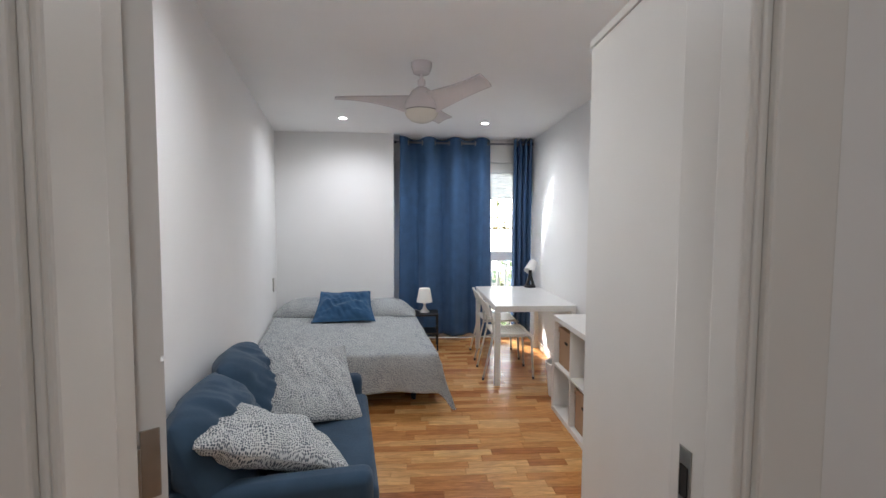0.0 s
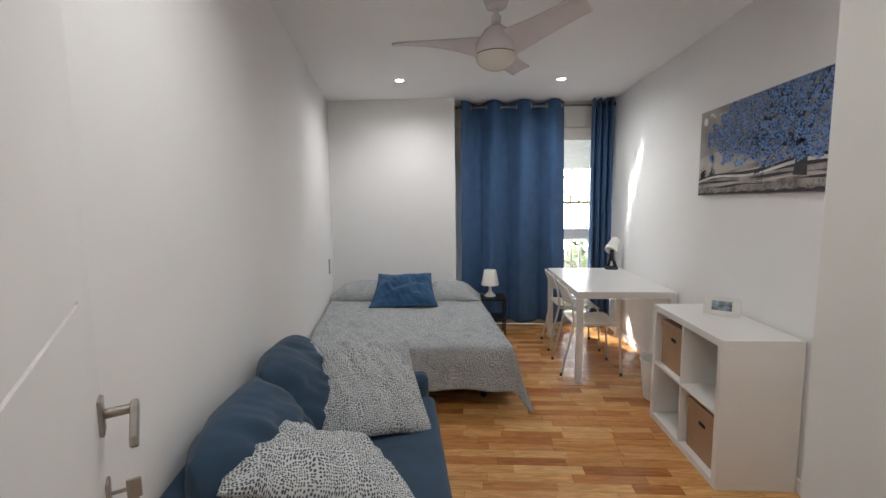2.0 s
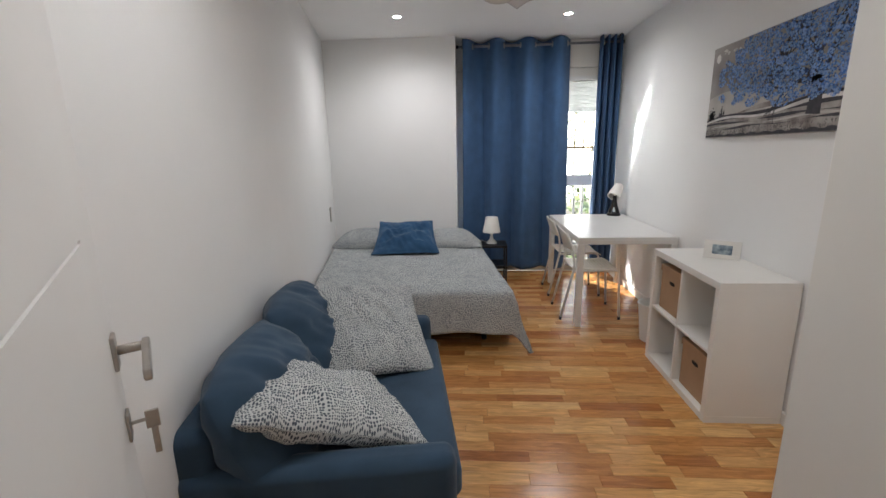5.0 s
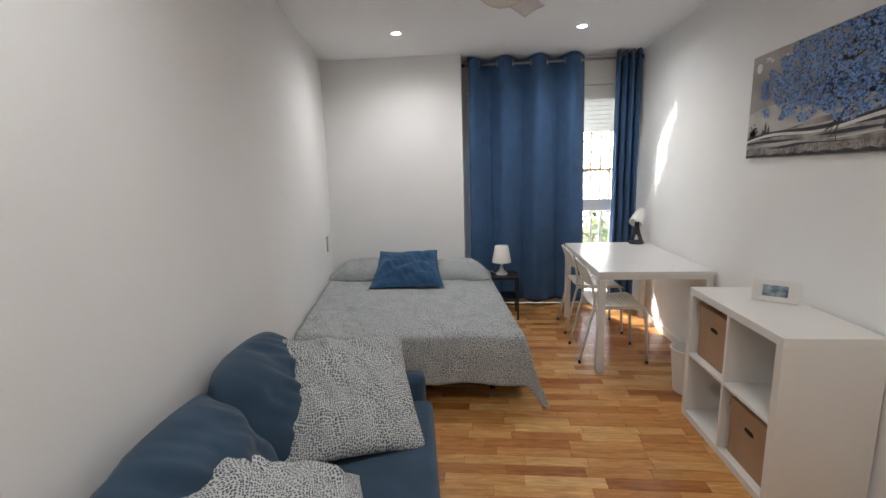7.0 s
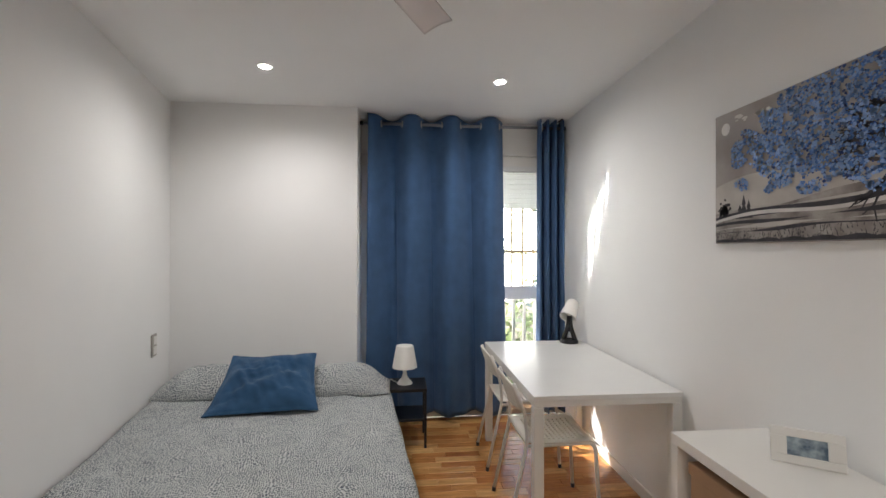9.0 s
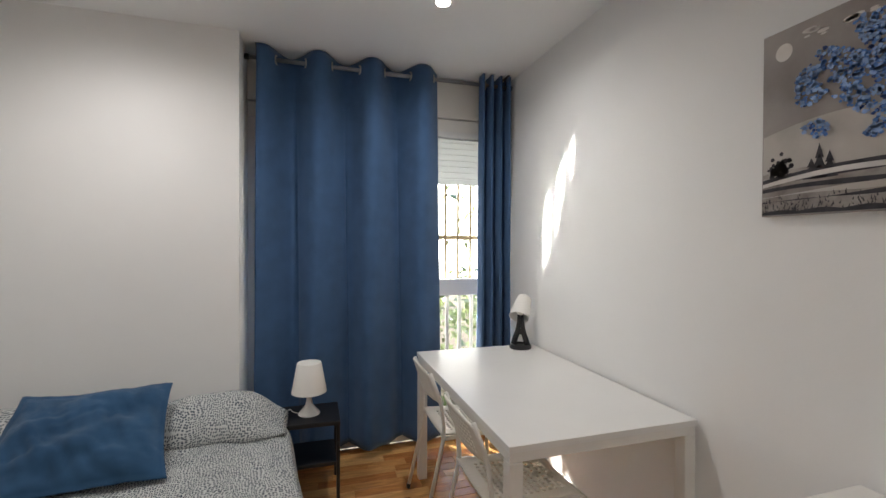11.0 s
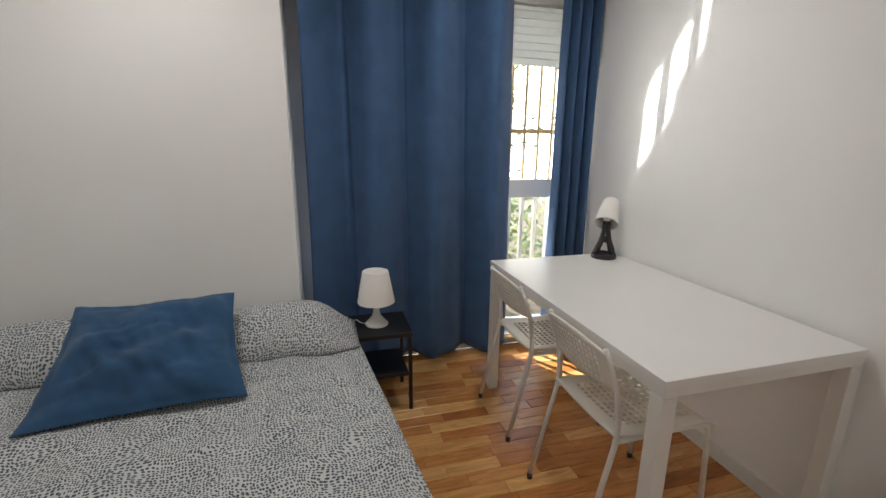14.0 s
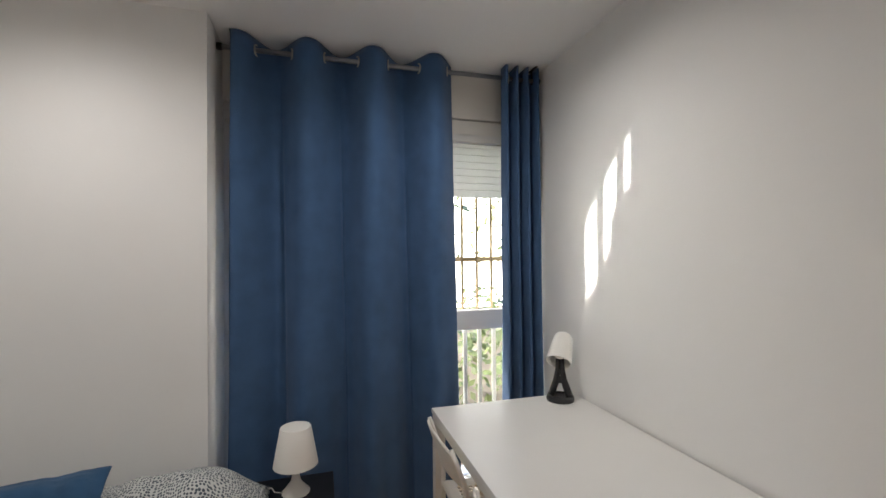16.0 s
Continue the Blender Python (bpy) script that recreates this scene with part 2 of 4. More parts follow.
def prism_y(name, outline, x0, x1, mat, parent=None, bevel=0.0):
    """A plate with its outline in y and z, from x0 to x1."""
    k = len(outline)
    v = [(x0, y, z) for y, z in outline] + [(x1, y, z) for y, z in outline]
    f = [tuple(range(k)), tuple(reversed(range(k, 2 * k)))] + [(i + k, (i + 1) % k + k, (i + 1) % k, i) for i in range(k)]
    return mesh(name, v, f, mat, parent=parent, bevel=bevel)


def lathe(name, profile, mat, parent=None, seg=32, m=None, close=True):
    v, f = [], []
    for r, z in profile:
        for i in range(seg):
            a = 2 * math.pi * i / seg
            v.append((r * math.cos(a), r * math.sin(a), z))
    for k in range(len(profile) - 1):
        for i in range(seg):
            j = (i + 1) % seg
            f.append((k * seg + i, k * seg + j, (k + 1) * seg + j, (k + 1) * seg + i))
    if close:
        f.append(tuple(reversed(range(seg))))
        f.append(tuple(range((len(profile) - 1) * seg, len(profile) * seg)))
    ob = mesh(name, v, f, mat, True, parent, m=m)
    e = ob.modifiers.new("edges", "EDGE_SPLIT")
    e.split_angle = radians(40)
    return ob


def tube(name, pts, r, mat, parent=None, m=None, seg=10, radii=None):
    """A round bar swept along points."""
    pts = [Vector(p) for p in pts]
    v, f = [], []
    up = None
    for i, p in enumerate(pts):
        d = (pts[min(i + 1, len(pts) - 1)] - pts[max(i - 1, 0)]).normalized()
        if up is None:
            up = Vector((0, 0, 1)) if abs(d.z) < 0.9 else Vector((1, 0, 0))
        side = d.cross(up).normalized()
        up = side.cross(d).normalized()
        rr = radii[i] if radii else r
        for k in range(seg):
            a = 2 * math.pi * k / seg
            v.append(p + side * (math.cos(a) * rr) + up * (math.sin(a) * rr))
    for i in range(len(pts) - 1):
        for k in range(seg):
            j = (k + 1) % seg
            f.append((i * seg + k, i * seg + j, (i + 1) * seg + j, (i + 1) * seg + k))
    f.append(tuple(reversed(range(seg))))
    f.append(tuple(range((len(pts) - 1) * seg, len(pts) * seg)))
    return mesh(name, v, f, mat, True, parent, m=m)


def rounded(points, r=0.04, steps=5):
    """A path with its inner corners rounded."""
    pts = [Vector(p) for p in points]
    out = [pts[0]]
    for a, b, c in zip(pts, pts[1:], pts[2:]):
        p, q = b + (a - b).normalized() * r, b + (c - b).normalized() * r
        for i in range(steps + 1):
            t = i / steps
            out.append(p * (1 - t) ** 2 + b * (2 * t * (1 - t)) + q * t * t)
    return out + [pts[-1]]


def frame_of(origin, u, n):
    """A pose with x along u and z along n, as near as can be."""
    u = Vector(u).normalized()
    n = Vector(n)
    n = (n - u * n.dot(u)).normalized()
    v = n.cross(u)
    return Matrix(((u.x, v.x, n.x, origin[0]), (u.y, v.y, n.y, origin[1]), (u.z, v.z, n.z, origin[2]), (0, 0, 0, 1)))


def cushion(name, w, h, thick, mat, seed, m, ears=0.05, parent=None, wrinkle=0.02, flange=0.0, N=44, taper=0.0):
    """A stuffed cushion: two skins that meet in a seam, ears at the corners, folds."""
    v, f = [], []
    off = Vector((seed * 7.3, seed * 3.1, seed))
    for side in (1, -1):
        o = len(v)
        for i in range(N + 1):
            for j in range(N + 1):
                a, b = -1 + 2 * i / N, -1 + 2 * j / N
                inx, iny = min(1, abs(a) / (1 - flange)), min(1, abs(b) / (1 - flange))
                puff = max(0.0, (1 - inx ** 2.6) * (1 - iny ** 2.6)) ** 0.55
                x = a * w / 2 * (1 - ears * (1 - b * b) + ears)
                y = b * h / 2 * (1 - ears * (1 - a * a) + ears)
                x *= 1 - taper * b
                p = Vector((a * 1.3, b * 1.3, 0)) + off
                ridge = abs(noise.noise(Vector((p.x * 1.2 - p.y * 0.5, p.y * 2.6 + p.x * 0.8, seed + 5))))
                fold = noise.noise(p * 1.6) * wrinkle + noise.noise(Vector((p.x * 5 + p.y * 2, p.y * 1.5, seed))) * wrinkle * 0.5 - max(0.0, 0.13 - ridge) * wrinkle * 1.2
                z = side * (thick / 2 * puff + 0.003) + fold * (0.35 + puff)
                v.append((x, y, z))
        for i in range(N):
            for j in range(N):
                q = (o + i * (N + 1) + j, o + (i + 1) * (N + 1) + j, o + (i + 1) * (N + 1) + j + 1, o + i * (N + 1) + j + 1)
                f.append(q if side > 0 else tuple(reversed(q)))
    K = (N + 1) ** 2
    ring = [i * (N + 1) for i in range(N + 1)] + [N * (N + 1) + j for j in range(1, N + 1)] + [i * (N + 1) + N for i in range(N - 1, -1, -1)] + [j for j in range(N - 1, 0, -1)]
    for a, b in zip(ring, ring[1:] + ring[:1]):
        f.append((b, a, a + K, b + K))
    ob = mesh(name, v, f, mat, True, parent, m=m)
    cloth_map(ob, [(p[0] + (0.7 if i >= K else 0.0), p[1]) for i, p in enumerate(v)])
    return ob


def cloth_map(ob, flat):
    """Lays the weave: one flat coordinate in metres for each vertex."""
    lay = ob.data.uv_layers.new(name="cloth")
    for loop in ob.data.loops:
        lay.data[loop.index].uv = flat[loop.vertex_index]


def plane_grid(name, fn, nu, nv, mat, parent=None, thick=0.0, m=None, weave=None):
    v = [fn(i / nu, j / nv) for i in range(nu + 1) for j in range(nv + 1)]
    f = [(i * (nv + 1) + j, (i + 1) * (nv + 1) + j, (i + 1) * (nv + 1) + j + 1, i * (nv + 1) + j + 1) for i in range(nu) for j in range(nv)]
    ob = mesh(name, v, f, mat, True, parent, m=m)
    if weave:
        cloth_map(ob, [(i / nu * weave[0], j / nv * weave[1]) for i in range(nu + 1) for j in range(nv + 1)])
    if thick:
        s = ob.modifiers.new("thickness", "SOLIDIFY")
        s.thickness, s.offset = thick, 0
    return ob


def thing(name, at, label, category, group="", rz=0.0):
    ob = new(name)
    ob.matrix_basis = pose(*at, 0, 0, rz)
    ob.empty_display_size = 0.1
    return tagged(ob, label, category, group)


def setting(ob, label=""):
    return tagged(ob, label, kind="structure")


# ---- plan ----
H = 2.57
RX = 1.615
BACK = 5.125
DEEP = 5.47
NOTCH = -0.15
DY0, DY1 = 0.36, 0.50
DL, DR = -0.275, 0.475


def left_x(y):
    """The skewed wall beside bed and sofa."""
    return -1.54 + 0.19 * (BACK - y)


# ---- setting ----
def walls():
    lx0, lx1 = left_x(DY1), left_x(BACK)
    setting(prism("wall_west", [(lx0, DY1), (lx1, BACK), (lx1 - 0.15, BACK), (lx0 - 0.15, DY1)], 0, H, WALL), "plain white painted plaster wall")
    setting(prism("wall_north", [(lx1 - 0.15, BACK), (NOTCH, BACK), (NOTCH, DEEP + 0.15), (lx1 - 0.15, DEEP + 0.15)], 0, H, WALL), "plain white painted plaster wall")
    setting(boxes("wall_east", [((RX, DY1, 0), (RX + 0.15, DEEP + 0.15, H))], WALL, bevel=0), "plain white painted plaster wall")
    wx0, wx1, wz0, wz1 = 0.0, 1.56, 0.10, 2.20
    # last box: unseen, added behind the curtain to stop sun leaking under it
    setting(boxes("wall_window", [((NOTCH, DEEP, 0), (RX, DEEP + 0.15, wz0 - 0.03)), ((NOTCH, DEEP, wz0 - 0.03), (wx0, DEEP + 0.15, H)),
                                  ((wx1, DEEP, wz0 - 0.03), (RX, DEEP + 0.15, H)), ((wx0, DEEP, wz1), (wx1, DEEP + 0.15, H)), ((wx0, DEEP + 0.035, wz0 - 0.03), (0.96, DEEP + 0.15, 0.60))], WALL, bevel=0), "white wall round the window recess, with an unseen sun-blocking box added")
    setting(boxes("wall_south", [((-2.2, DY0, 0), (DL - 0.03, DY1, H)), ((DR + 0.03, DY0, 0), (2.0, DY1, H)), ((DL - 0.03, DY0, 2.06), (DR + 0.03, DY1, H))], WALL, bevel=0),
            "white plaster wall with the doorway")
    setting(boxes("ceiling", [((-2.2, DY0, H), (2.0, DEEP + 0.15, H + 0.15))], CEIL, bevel=0), "smooth white painted ceiling")
    # hall behind the walker
    setting(boxes("wall_hall", [((-1.3, -1.9, 0), (-1.15, DY0, 2.5)), ((1.35, -1.9, 0), (1.5, DY0, 2.5)), ((-1.3, -2.05, 0), (1.5, -1.9, 2.5))], WALL, bevel=0), "plain off-white hall walls")
    setting(boxes("ceiling_hall", [((-1.3, -2.05, 2.5), (1.5, DY0, 2.6))], CEIL, bevel=0), "plain white hall ceiling")
    # skirting
    b0, b1 = left_x(DY1), left_x(BACK)
    setting(prism("baseboard_west", [(b0, DY1), (b0 + 0.012, DY1), (b1 + 0.012, BACK), (b1, BACK)], 0, 0.07, TRIM, bevel=0.002), "low white skirting board")
    setting(boxes("baseboard", [((RX - 0.012, 1.3, 0), (RX, DEEP, 0.07)), ((NOTCH, DEEP - 0.012, 0), (RX - 0.012, DEEP, 0.066))], TRIM, bevel=0.002), "low white skirting board")


def door_frame():
    parts = [((DL - 0.03, DY0, 0), (DL, DY1, 2.06)), ((DR, DY0, 0), (DR + 0.03, DY1, 2.06)), ((DL, DY0, 2.03), (DR, DY1, 2.06))]
    for y0, y1 in ((DY0 - 0.014, DY0), (DY1, DY1 + 0.012)):
        parts += [((DL - 0.085, y0, 0), (DL - 0.008, y1, 2.10)), ((DR + 0.008, y0, 0), (DR + 0.085, y1, 2.10)), ((DL - 0.008, y0, 2.038), (DR + 0.008, y1, 2.10))]
    parts += [((DL, DY0, 0), (DL + 0.012, DY0 + 0.085, 2.03)), ((DR - 0.012, DY0, 0), (DR, DY0 + 0.05, 2.03))]
    d = setting(boxes("door_frame", parts, TRIM, bevel=0.004), "off-white lacquered door frame with flat casing")
    boxes("strike_plate", [((DR - 0.002, 0.448, 1.01), (DR, 0.474, 1.18))], STEEL, d, 0.001)
    # dark blocks on the plate paint the shade of the latch holes
    boxes("latch_hole_shade", [((DR - 0.0035, 0.453, 1.11), (DR - 0.002, 0.469, 1.155)), ((DR - 0.0035, 0.453, 1.035), (DR - 0.002, 0.469, 1.08))], HOLE_SHADE, d, 0)


def door():
    """The leaf stands open against the skewed wall, its grooves level."""
    turn = 37.5
    d = thing("door", (-0.288, 0.512, 0.008), "white lacquered door with level grooves, standing wide open", "door", rz=turn)
    L, T, top = 0.79, 0.038, 2.02
    zs = [0, 1.283, 1.291, 1.828, 1.836, top]
    parts = []
    for a, b, inset in ((zs[0], zs[1], 0), (zs[1], zs[2], 1), (zs[2], zs[3], 0), (zs[3], zs[4], 1), (zs[4], zs[5], 0)):
        if inset:
            parts += [((0.004, 0.0, a), (T - 0.004, L - 0.16, b)), ((0.0, L - 0.16, a), (T, L, b))]
        else:
            parts.append(((0, 0, a), (T, L, b)))
    boxes("leaf", parts, DOORW, d, 0)
    for side, x in ((1, T), (-1, 0.0)):
        h = boxes("handle", [((min(x, x + side * 0.008), L - 0.075, 1.015), (max(x, x + side * 0.008), L - 0.035, 1.085))], STEEL, d, 0.003)
        tube("neck", [(x, L - 0.055, 1.052), (x + side * 0.058, L - 0.055, 1.052)], 0.0095, STEEL, h)
        xa, xb = sorted((x + side * 0.048, x + side * 0.062))
        prism_y("lever", [(L - 0.040, 1.064), (L - 0.040, 1.042), (L - 0.075, 1.036), (L - 0.165, 1.022), (L - 0.172, 1.030), (L - 0.168, 1.046), (L - 0.078, 1.064)], xa, xb, STEEL, h, 0.004)
        boxes("escutcheon", [((min(x, x + side * 0.006), L - 0.075, 0.86), (max(x, x + side * 0.006), L - 0.035, 0.92))], STEEL, d, 0.003)
    boxes("key", [((T + 0.006, L - 0.057, 0.888), (T + 0.035, L - 0.053, 0.896)), ((T + 0.03, L - 0.058, 0.87), (T + 0.055, L - 0.052, 0.91)), ((T + 0.038, L - 0.066, 0.815), (T + 0.050, L - 0.062, 0.875))], STEEL, d, 0.002)
    for z in (0.30, 1.22, 1.98):
        boxes("hinge", [((0.006, -0.003, z - 0.13), (0.030, 0.0, z - 0.03)), ((-0.006, -0.012, z - 0.13), (0.006, 0.0, z - 0.05))], STEEL, d, 0.002)


def wardrobe():
    w = thing("wardrobe", (0.645, 0.53, 0), "tall plain white wardrobe beside the doorway", "wardrobe")
    boxes("body", [((0, 0, 0), (0.955, 0.70, 2.03))], MELAMINE, w, 0.002)
    boxes("top", [((-0.004, -0.004, 2.032), (0.96, 0.704, 2.055))], MELAMINE, w, 0.002)
    boxes("door", [((0.02, 0.702, 0.06), (0.475, 0.72, 2.02)), ((0.48, 0.702, 0.06), (0.935, 0.72, 2.02))], MELAMINE, w, 0.002)


def window():
    wx0, wx1, wz0, wz1 = 0.0, 1.56, 0.10, 2.20
    y0, y1 = 5.44, 5.50
    win = setting(new("window_1"), "white aluminium glazed balcony door with a middle rail")
    f = [((wx0, y0, wz0), (wx0 + 0.06, y1, wz1)), ((wx1 - 0.06, y0, wz0), (wx1, y1, wz1)), ((wx0 + 0.06, y0, wz1 - 0.05), (wx1 - 0.06, y1, wz1)),
         ((wx0 + 0.06, y0, wz0), (wx1 - 0.06, y1, wz0 + 0.03)), ((wx0 + 0.06, y0, 1.02), (wx1 - 0.06, y1, 1.135)), ((0.74, y0, wz0 + 0.03), (0.82, y1, 1.02)), ((0.74, y0, 1.135), (0.82, y1, wz1 - 0.05))]
    boxes("frame", f, ALU, win, 0.004)
    for xa, xb in ((wx0 + 0.06, 0.74), (0.82, wx1 - 0.06)):
        for za, zb in ((wz0 + 0.03, 1.02), (1.135, wz1 - 0.05)):
            p = boxes("pane", [((xa, 5.468, za), (xb, 5.472, zb))], GLASS, win, 0)
            p.visible_shadow = False
    boxes("sill", [((wx0 - 0.02, 5.40, wz0 - 0.03), (wx1, 5.68, wz0 - 0.002))], SILL, win, 0.003)
    slats = []
    z = wz1 - 0.02
    while z > 1.84:
        slats.append(((wx0 + 0.02, 5.535, z - 0.0432), (wx1 - 0.02, 5.548, z)))
        z -= 0.044
    s = setting(boxes("shutter", slats, SLATM, bevel=0.004), "half-lowered pale grey roller shutter with narrow slats")
    setting(boxes("shutter_box", [((NOTCH + 0.002, 5.425, 2.285), (RX - 0.002, DEEP - 0.001, 2.565)), ((NOTCH + 0.002, 5.44, 2.185), (RX - 0.002, DEEP - 0.001, 2.279))], TRIM, bevel=0.004), "cream roller shutter box over the window")


def grille():
    g = setting(new("grille"), "beige painted iron window grille with level cross bars")
    bars = []
    x = 0.0
    while x < 1.62:
        bars.append(((x - 0.008, 5.66, 1.10), (x + 0.008, 5.676, 2.35)))
        x += 0.102
    boxes("bar", bars, GRILLE, g, 0.002)
    boxes("cross_bar", [((-0.1, 5.676, 1.425), (1.66, 5.69, 1.455)), ((-0.1, 5.676, 2.2), (1.66, 5.69, 2.23))], GRILLE, g, 0.002)
    r = setting(new("railing"), "white painted metal railing outside the window")
    bars = []
    x = 0.03
    while x < 1.62:
        bars.append(((x - 0.012, 5.70, 0.3), (x + 0.012, 5.724, 0.985)))
        x += 0.102
    boxes("baluster", bars, RAILW, r, 0.003)
    boxes("top_rail", [((-0.1, 5.69, 0.985), (1.66, 5.735, 1.02))], RAILW, r, 0.004)
    boxes("bottom_rail", [((-0.1, 5.69, 0.26), (1.66, 5.735, 0.30))], RAILW, r, 0.004)


def outside():
    setting(boxes("ground", [((-300, 5.8, -0.6), (300, 600, -0.5))], GROUND, bevel=0), "dry pale garden soil")
    # glowing panel, added for the bright distance and to light the room
    setting(boxes("backdrop", [((-14, 18.0, -0.6), (20, 18.3, 4.5))], BACKDROP_GLOW, bevel=0), "glowing panel in place of the bright hazy distance beyond the garden")
    # unseen slab, added to keep direct sun off the table
    setting(boxes("balcony_slab", [((-3.0, 5.63, 2.62), (4.5, 6.95, 2.78))], WALL, bevel=0), "unseen plain white slab, added above the window to block sun")
    rng = random.Random(4)
    for name, cx, cy, hw, z0, z1, count, size in (("hedge", 1.6, 7.8, 2.6, -0.5, 1.30, 5200, 0.075), ("tree_foliage", 2.3, 11.0, 3.2, 1.3, 4.6, 1500, 0.12)):
        v, f = [], []
        for _ in range(count):
            p = Vector((cx + rng.uniform(-hw, hw), cy + rng.uniform(-0.6, 0.6), rng.uniform(z0, z1)))
            if noise.noise(p * 1.3) < -0.12 or p.z > z1 - 0.4 + 0.5 * noise.noise(Vector((p.x * 1.5, 0, 3))):
                continue
            a = Vector((rng.gauss(0, 1), rng.gauss(0, 1), rng.gauss(0, 1))).normalized()
            b = a.orthogonal().normalized()
            s = size * rng.uniform(0.6, 1.2)
            o = len(v)
            v += [p - a * s, p + b * s * 0.45, p + a * s, p - b * s * 0.45]
            f.append((o, o + 1, o + 2, o + 3))
        tagged(mesh(name, v, f, LEAF), "dense sunlit green leaves in the garden", "foliage", kind="stuff")
    for x, y in ((0.4, 11.0), (5.2, 11.3)):
        t = thing("tree_trunk", (x, y, -0.5), "slim brown tree trunk in the garden", "tree")
        tube("trunk", [(0, 0, 0), (0.05, 0, 1.2), (-0.03, 0.05, 2.4), (0.1, 0, 4.2)], 0.1, BARK, t, radii=[0.12, 0.1, 0.08, 0.03])
        tube("limb", [(0, 0.03, 2.0), (0.5, 0, 2.8), (0.9, 0.1, 3.6)], 0.04, BARK, t, radii=[0.06, 0.04, 0.015])


def curtains():
    y = 5.30
    rod = thing("curtain_rod", (0, y, 2.50), "grey metal curtain rod on black ceiling brackets", "curtain rod")
    tube("pole", [(-0.125, 0, 0), (0.7, 0, -0.004), (1.575, 0, 0)], 0.0125, RODM, rod, seg=14)
    for x in (-0.135, 1.585):
        tube("cap", [(x - 0.012, 0, 0), (x + 0.012, 0, 0)], 0.017, DARKP, rod, seg=14)
    for x in (-0.075, 1.555):
        boxes("bracket", [((x - 0.009, -0.004, -0.022), (x + 0.009, 0.004, 0.07)), ((x - 0.009, -0.05, 0.066), (x + 0.009, 0.05, 0.0699))], DARKP, rod, 0.001)

    def hang(name, x0, x1, period, phase, amp, z0, label, seedv, drift):
        c = thing(name, (0, y, 0), label, "curtain", "pair of curtains")

        def fn(a, b):
            z = z0 + (2.553 - z0) * b
            xs = x0 + (x1 - x0) * a
            k = 2 * math.pi * (xs - phase) / period
            loose = 1 - b
            yy = -amp * math.cos(k) * (1 - 0.1 * loose) - amp * 0.3 * math.cos(2 * k + 1.0 + seedv) * loose
            yy += 0.018 * noise.noise(Vector((xs * 5, z * 0.9, seedv))) * (0.3 + loose)
            for crease in (0.14, 0.44, 0.78):
                yy += 0.017 * math.exp(-((xs - crease - 0.03 * loose) / 0.008) ** 2) * min(1, 3 * loose) * (x1 - x0 > 0.5)
            xx = xs + drift * loose * (a - 0.3) + 0.012 * noise.noise(Vector((xs * 3, z * 1.3, seedv + 9))) * loose
            zz = z + 0.012 * math.cos(k) * (b > 0.97) + 0.012 * noise.noise(Vector((xs * 4, 0, seedv))) * loose
            return (xx, yy, min(zz, 2.562))
        plane_grid("cloth", fn, 180 if x1 - x0 > 0.5 else 110, 60, CURTAIN, c, 0.004)
        return c

    c1 = hang("curtain", -0.075, 1.055, 0.33, -0.05, 0.070, 0.075, "long blue eyelet curtain, drawn across most of the window", 1.0, 0.05)
    c2 = hang("curtain", 1.352, 1.585, 0.066, 1.37, 0.045, 0.075, "long blue eyelet curtain, pushed together beside the wall", 5.0, 0.01)
    for cc, xs in ((c1, [-0.05 + 0.0825 + 0.165 * i for i in range(7)]), (c2, [1.395])):
        for x in xs:
            s = 1 if round((x + 0.05 - 0.0825) / 0.165) % 2 == 0 else -1
            ring = [(x + 0.011 * s * math.cos(t) * 0.5, 0.024 * math.cos(t), 2.498 + 0.026 * math.sin(t)) for t in [2 * math.pi * i / 24 for i in range(25)]]
            tube("eyelet", ring, 0.0045, STEEL, cc, seg=6)


def spots():
    # two seen fittings at the far end; the near pair is added
    for sx, sy in SPOTS:
        s = thing("ceiling_spot", (sx, sy, H), "small round recessed ceiling spotlight, switched on; pair near the doorway unseen and added", "ceiling light", "recessed ceiling spots")
        lathe("ring", [(0.034, -0.001), (0.036, -0.006), (0.044, -0.006), (0.048, -0.001)], TRIM, s, close=False)
        lathe("bulb", [(0.001, -0.002), (0.034, -0.002)], BULB, s, close=False)
    # made-up fitting for the hall fill lamp, never in view
    h = thing("hall_lamp", (HALL[0], HALL[1], 2.5), "flat round white shade in the hall, unseen, added for the fill light", "ceiling light")
    lathe("shade", [(0.001, -0.03), (0.15, -0.03), (0.16, -0.02), (0.16, 0.0)], OPAL, h, close=False)


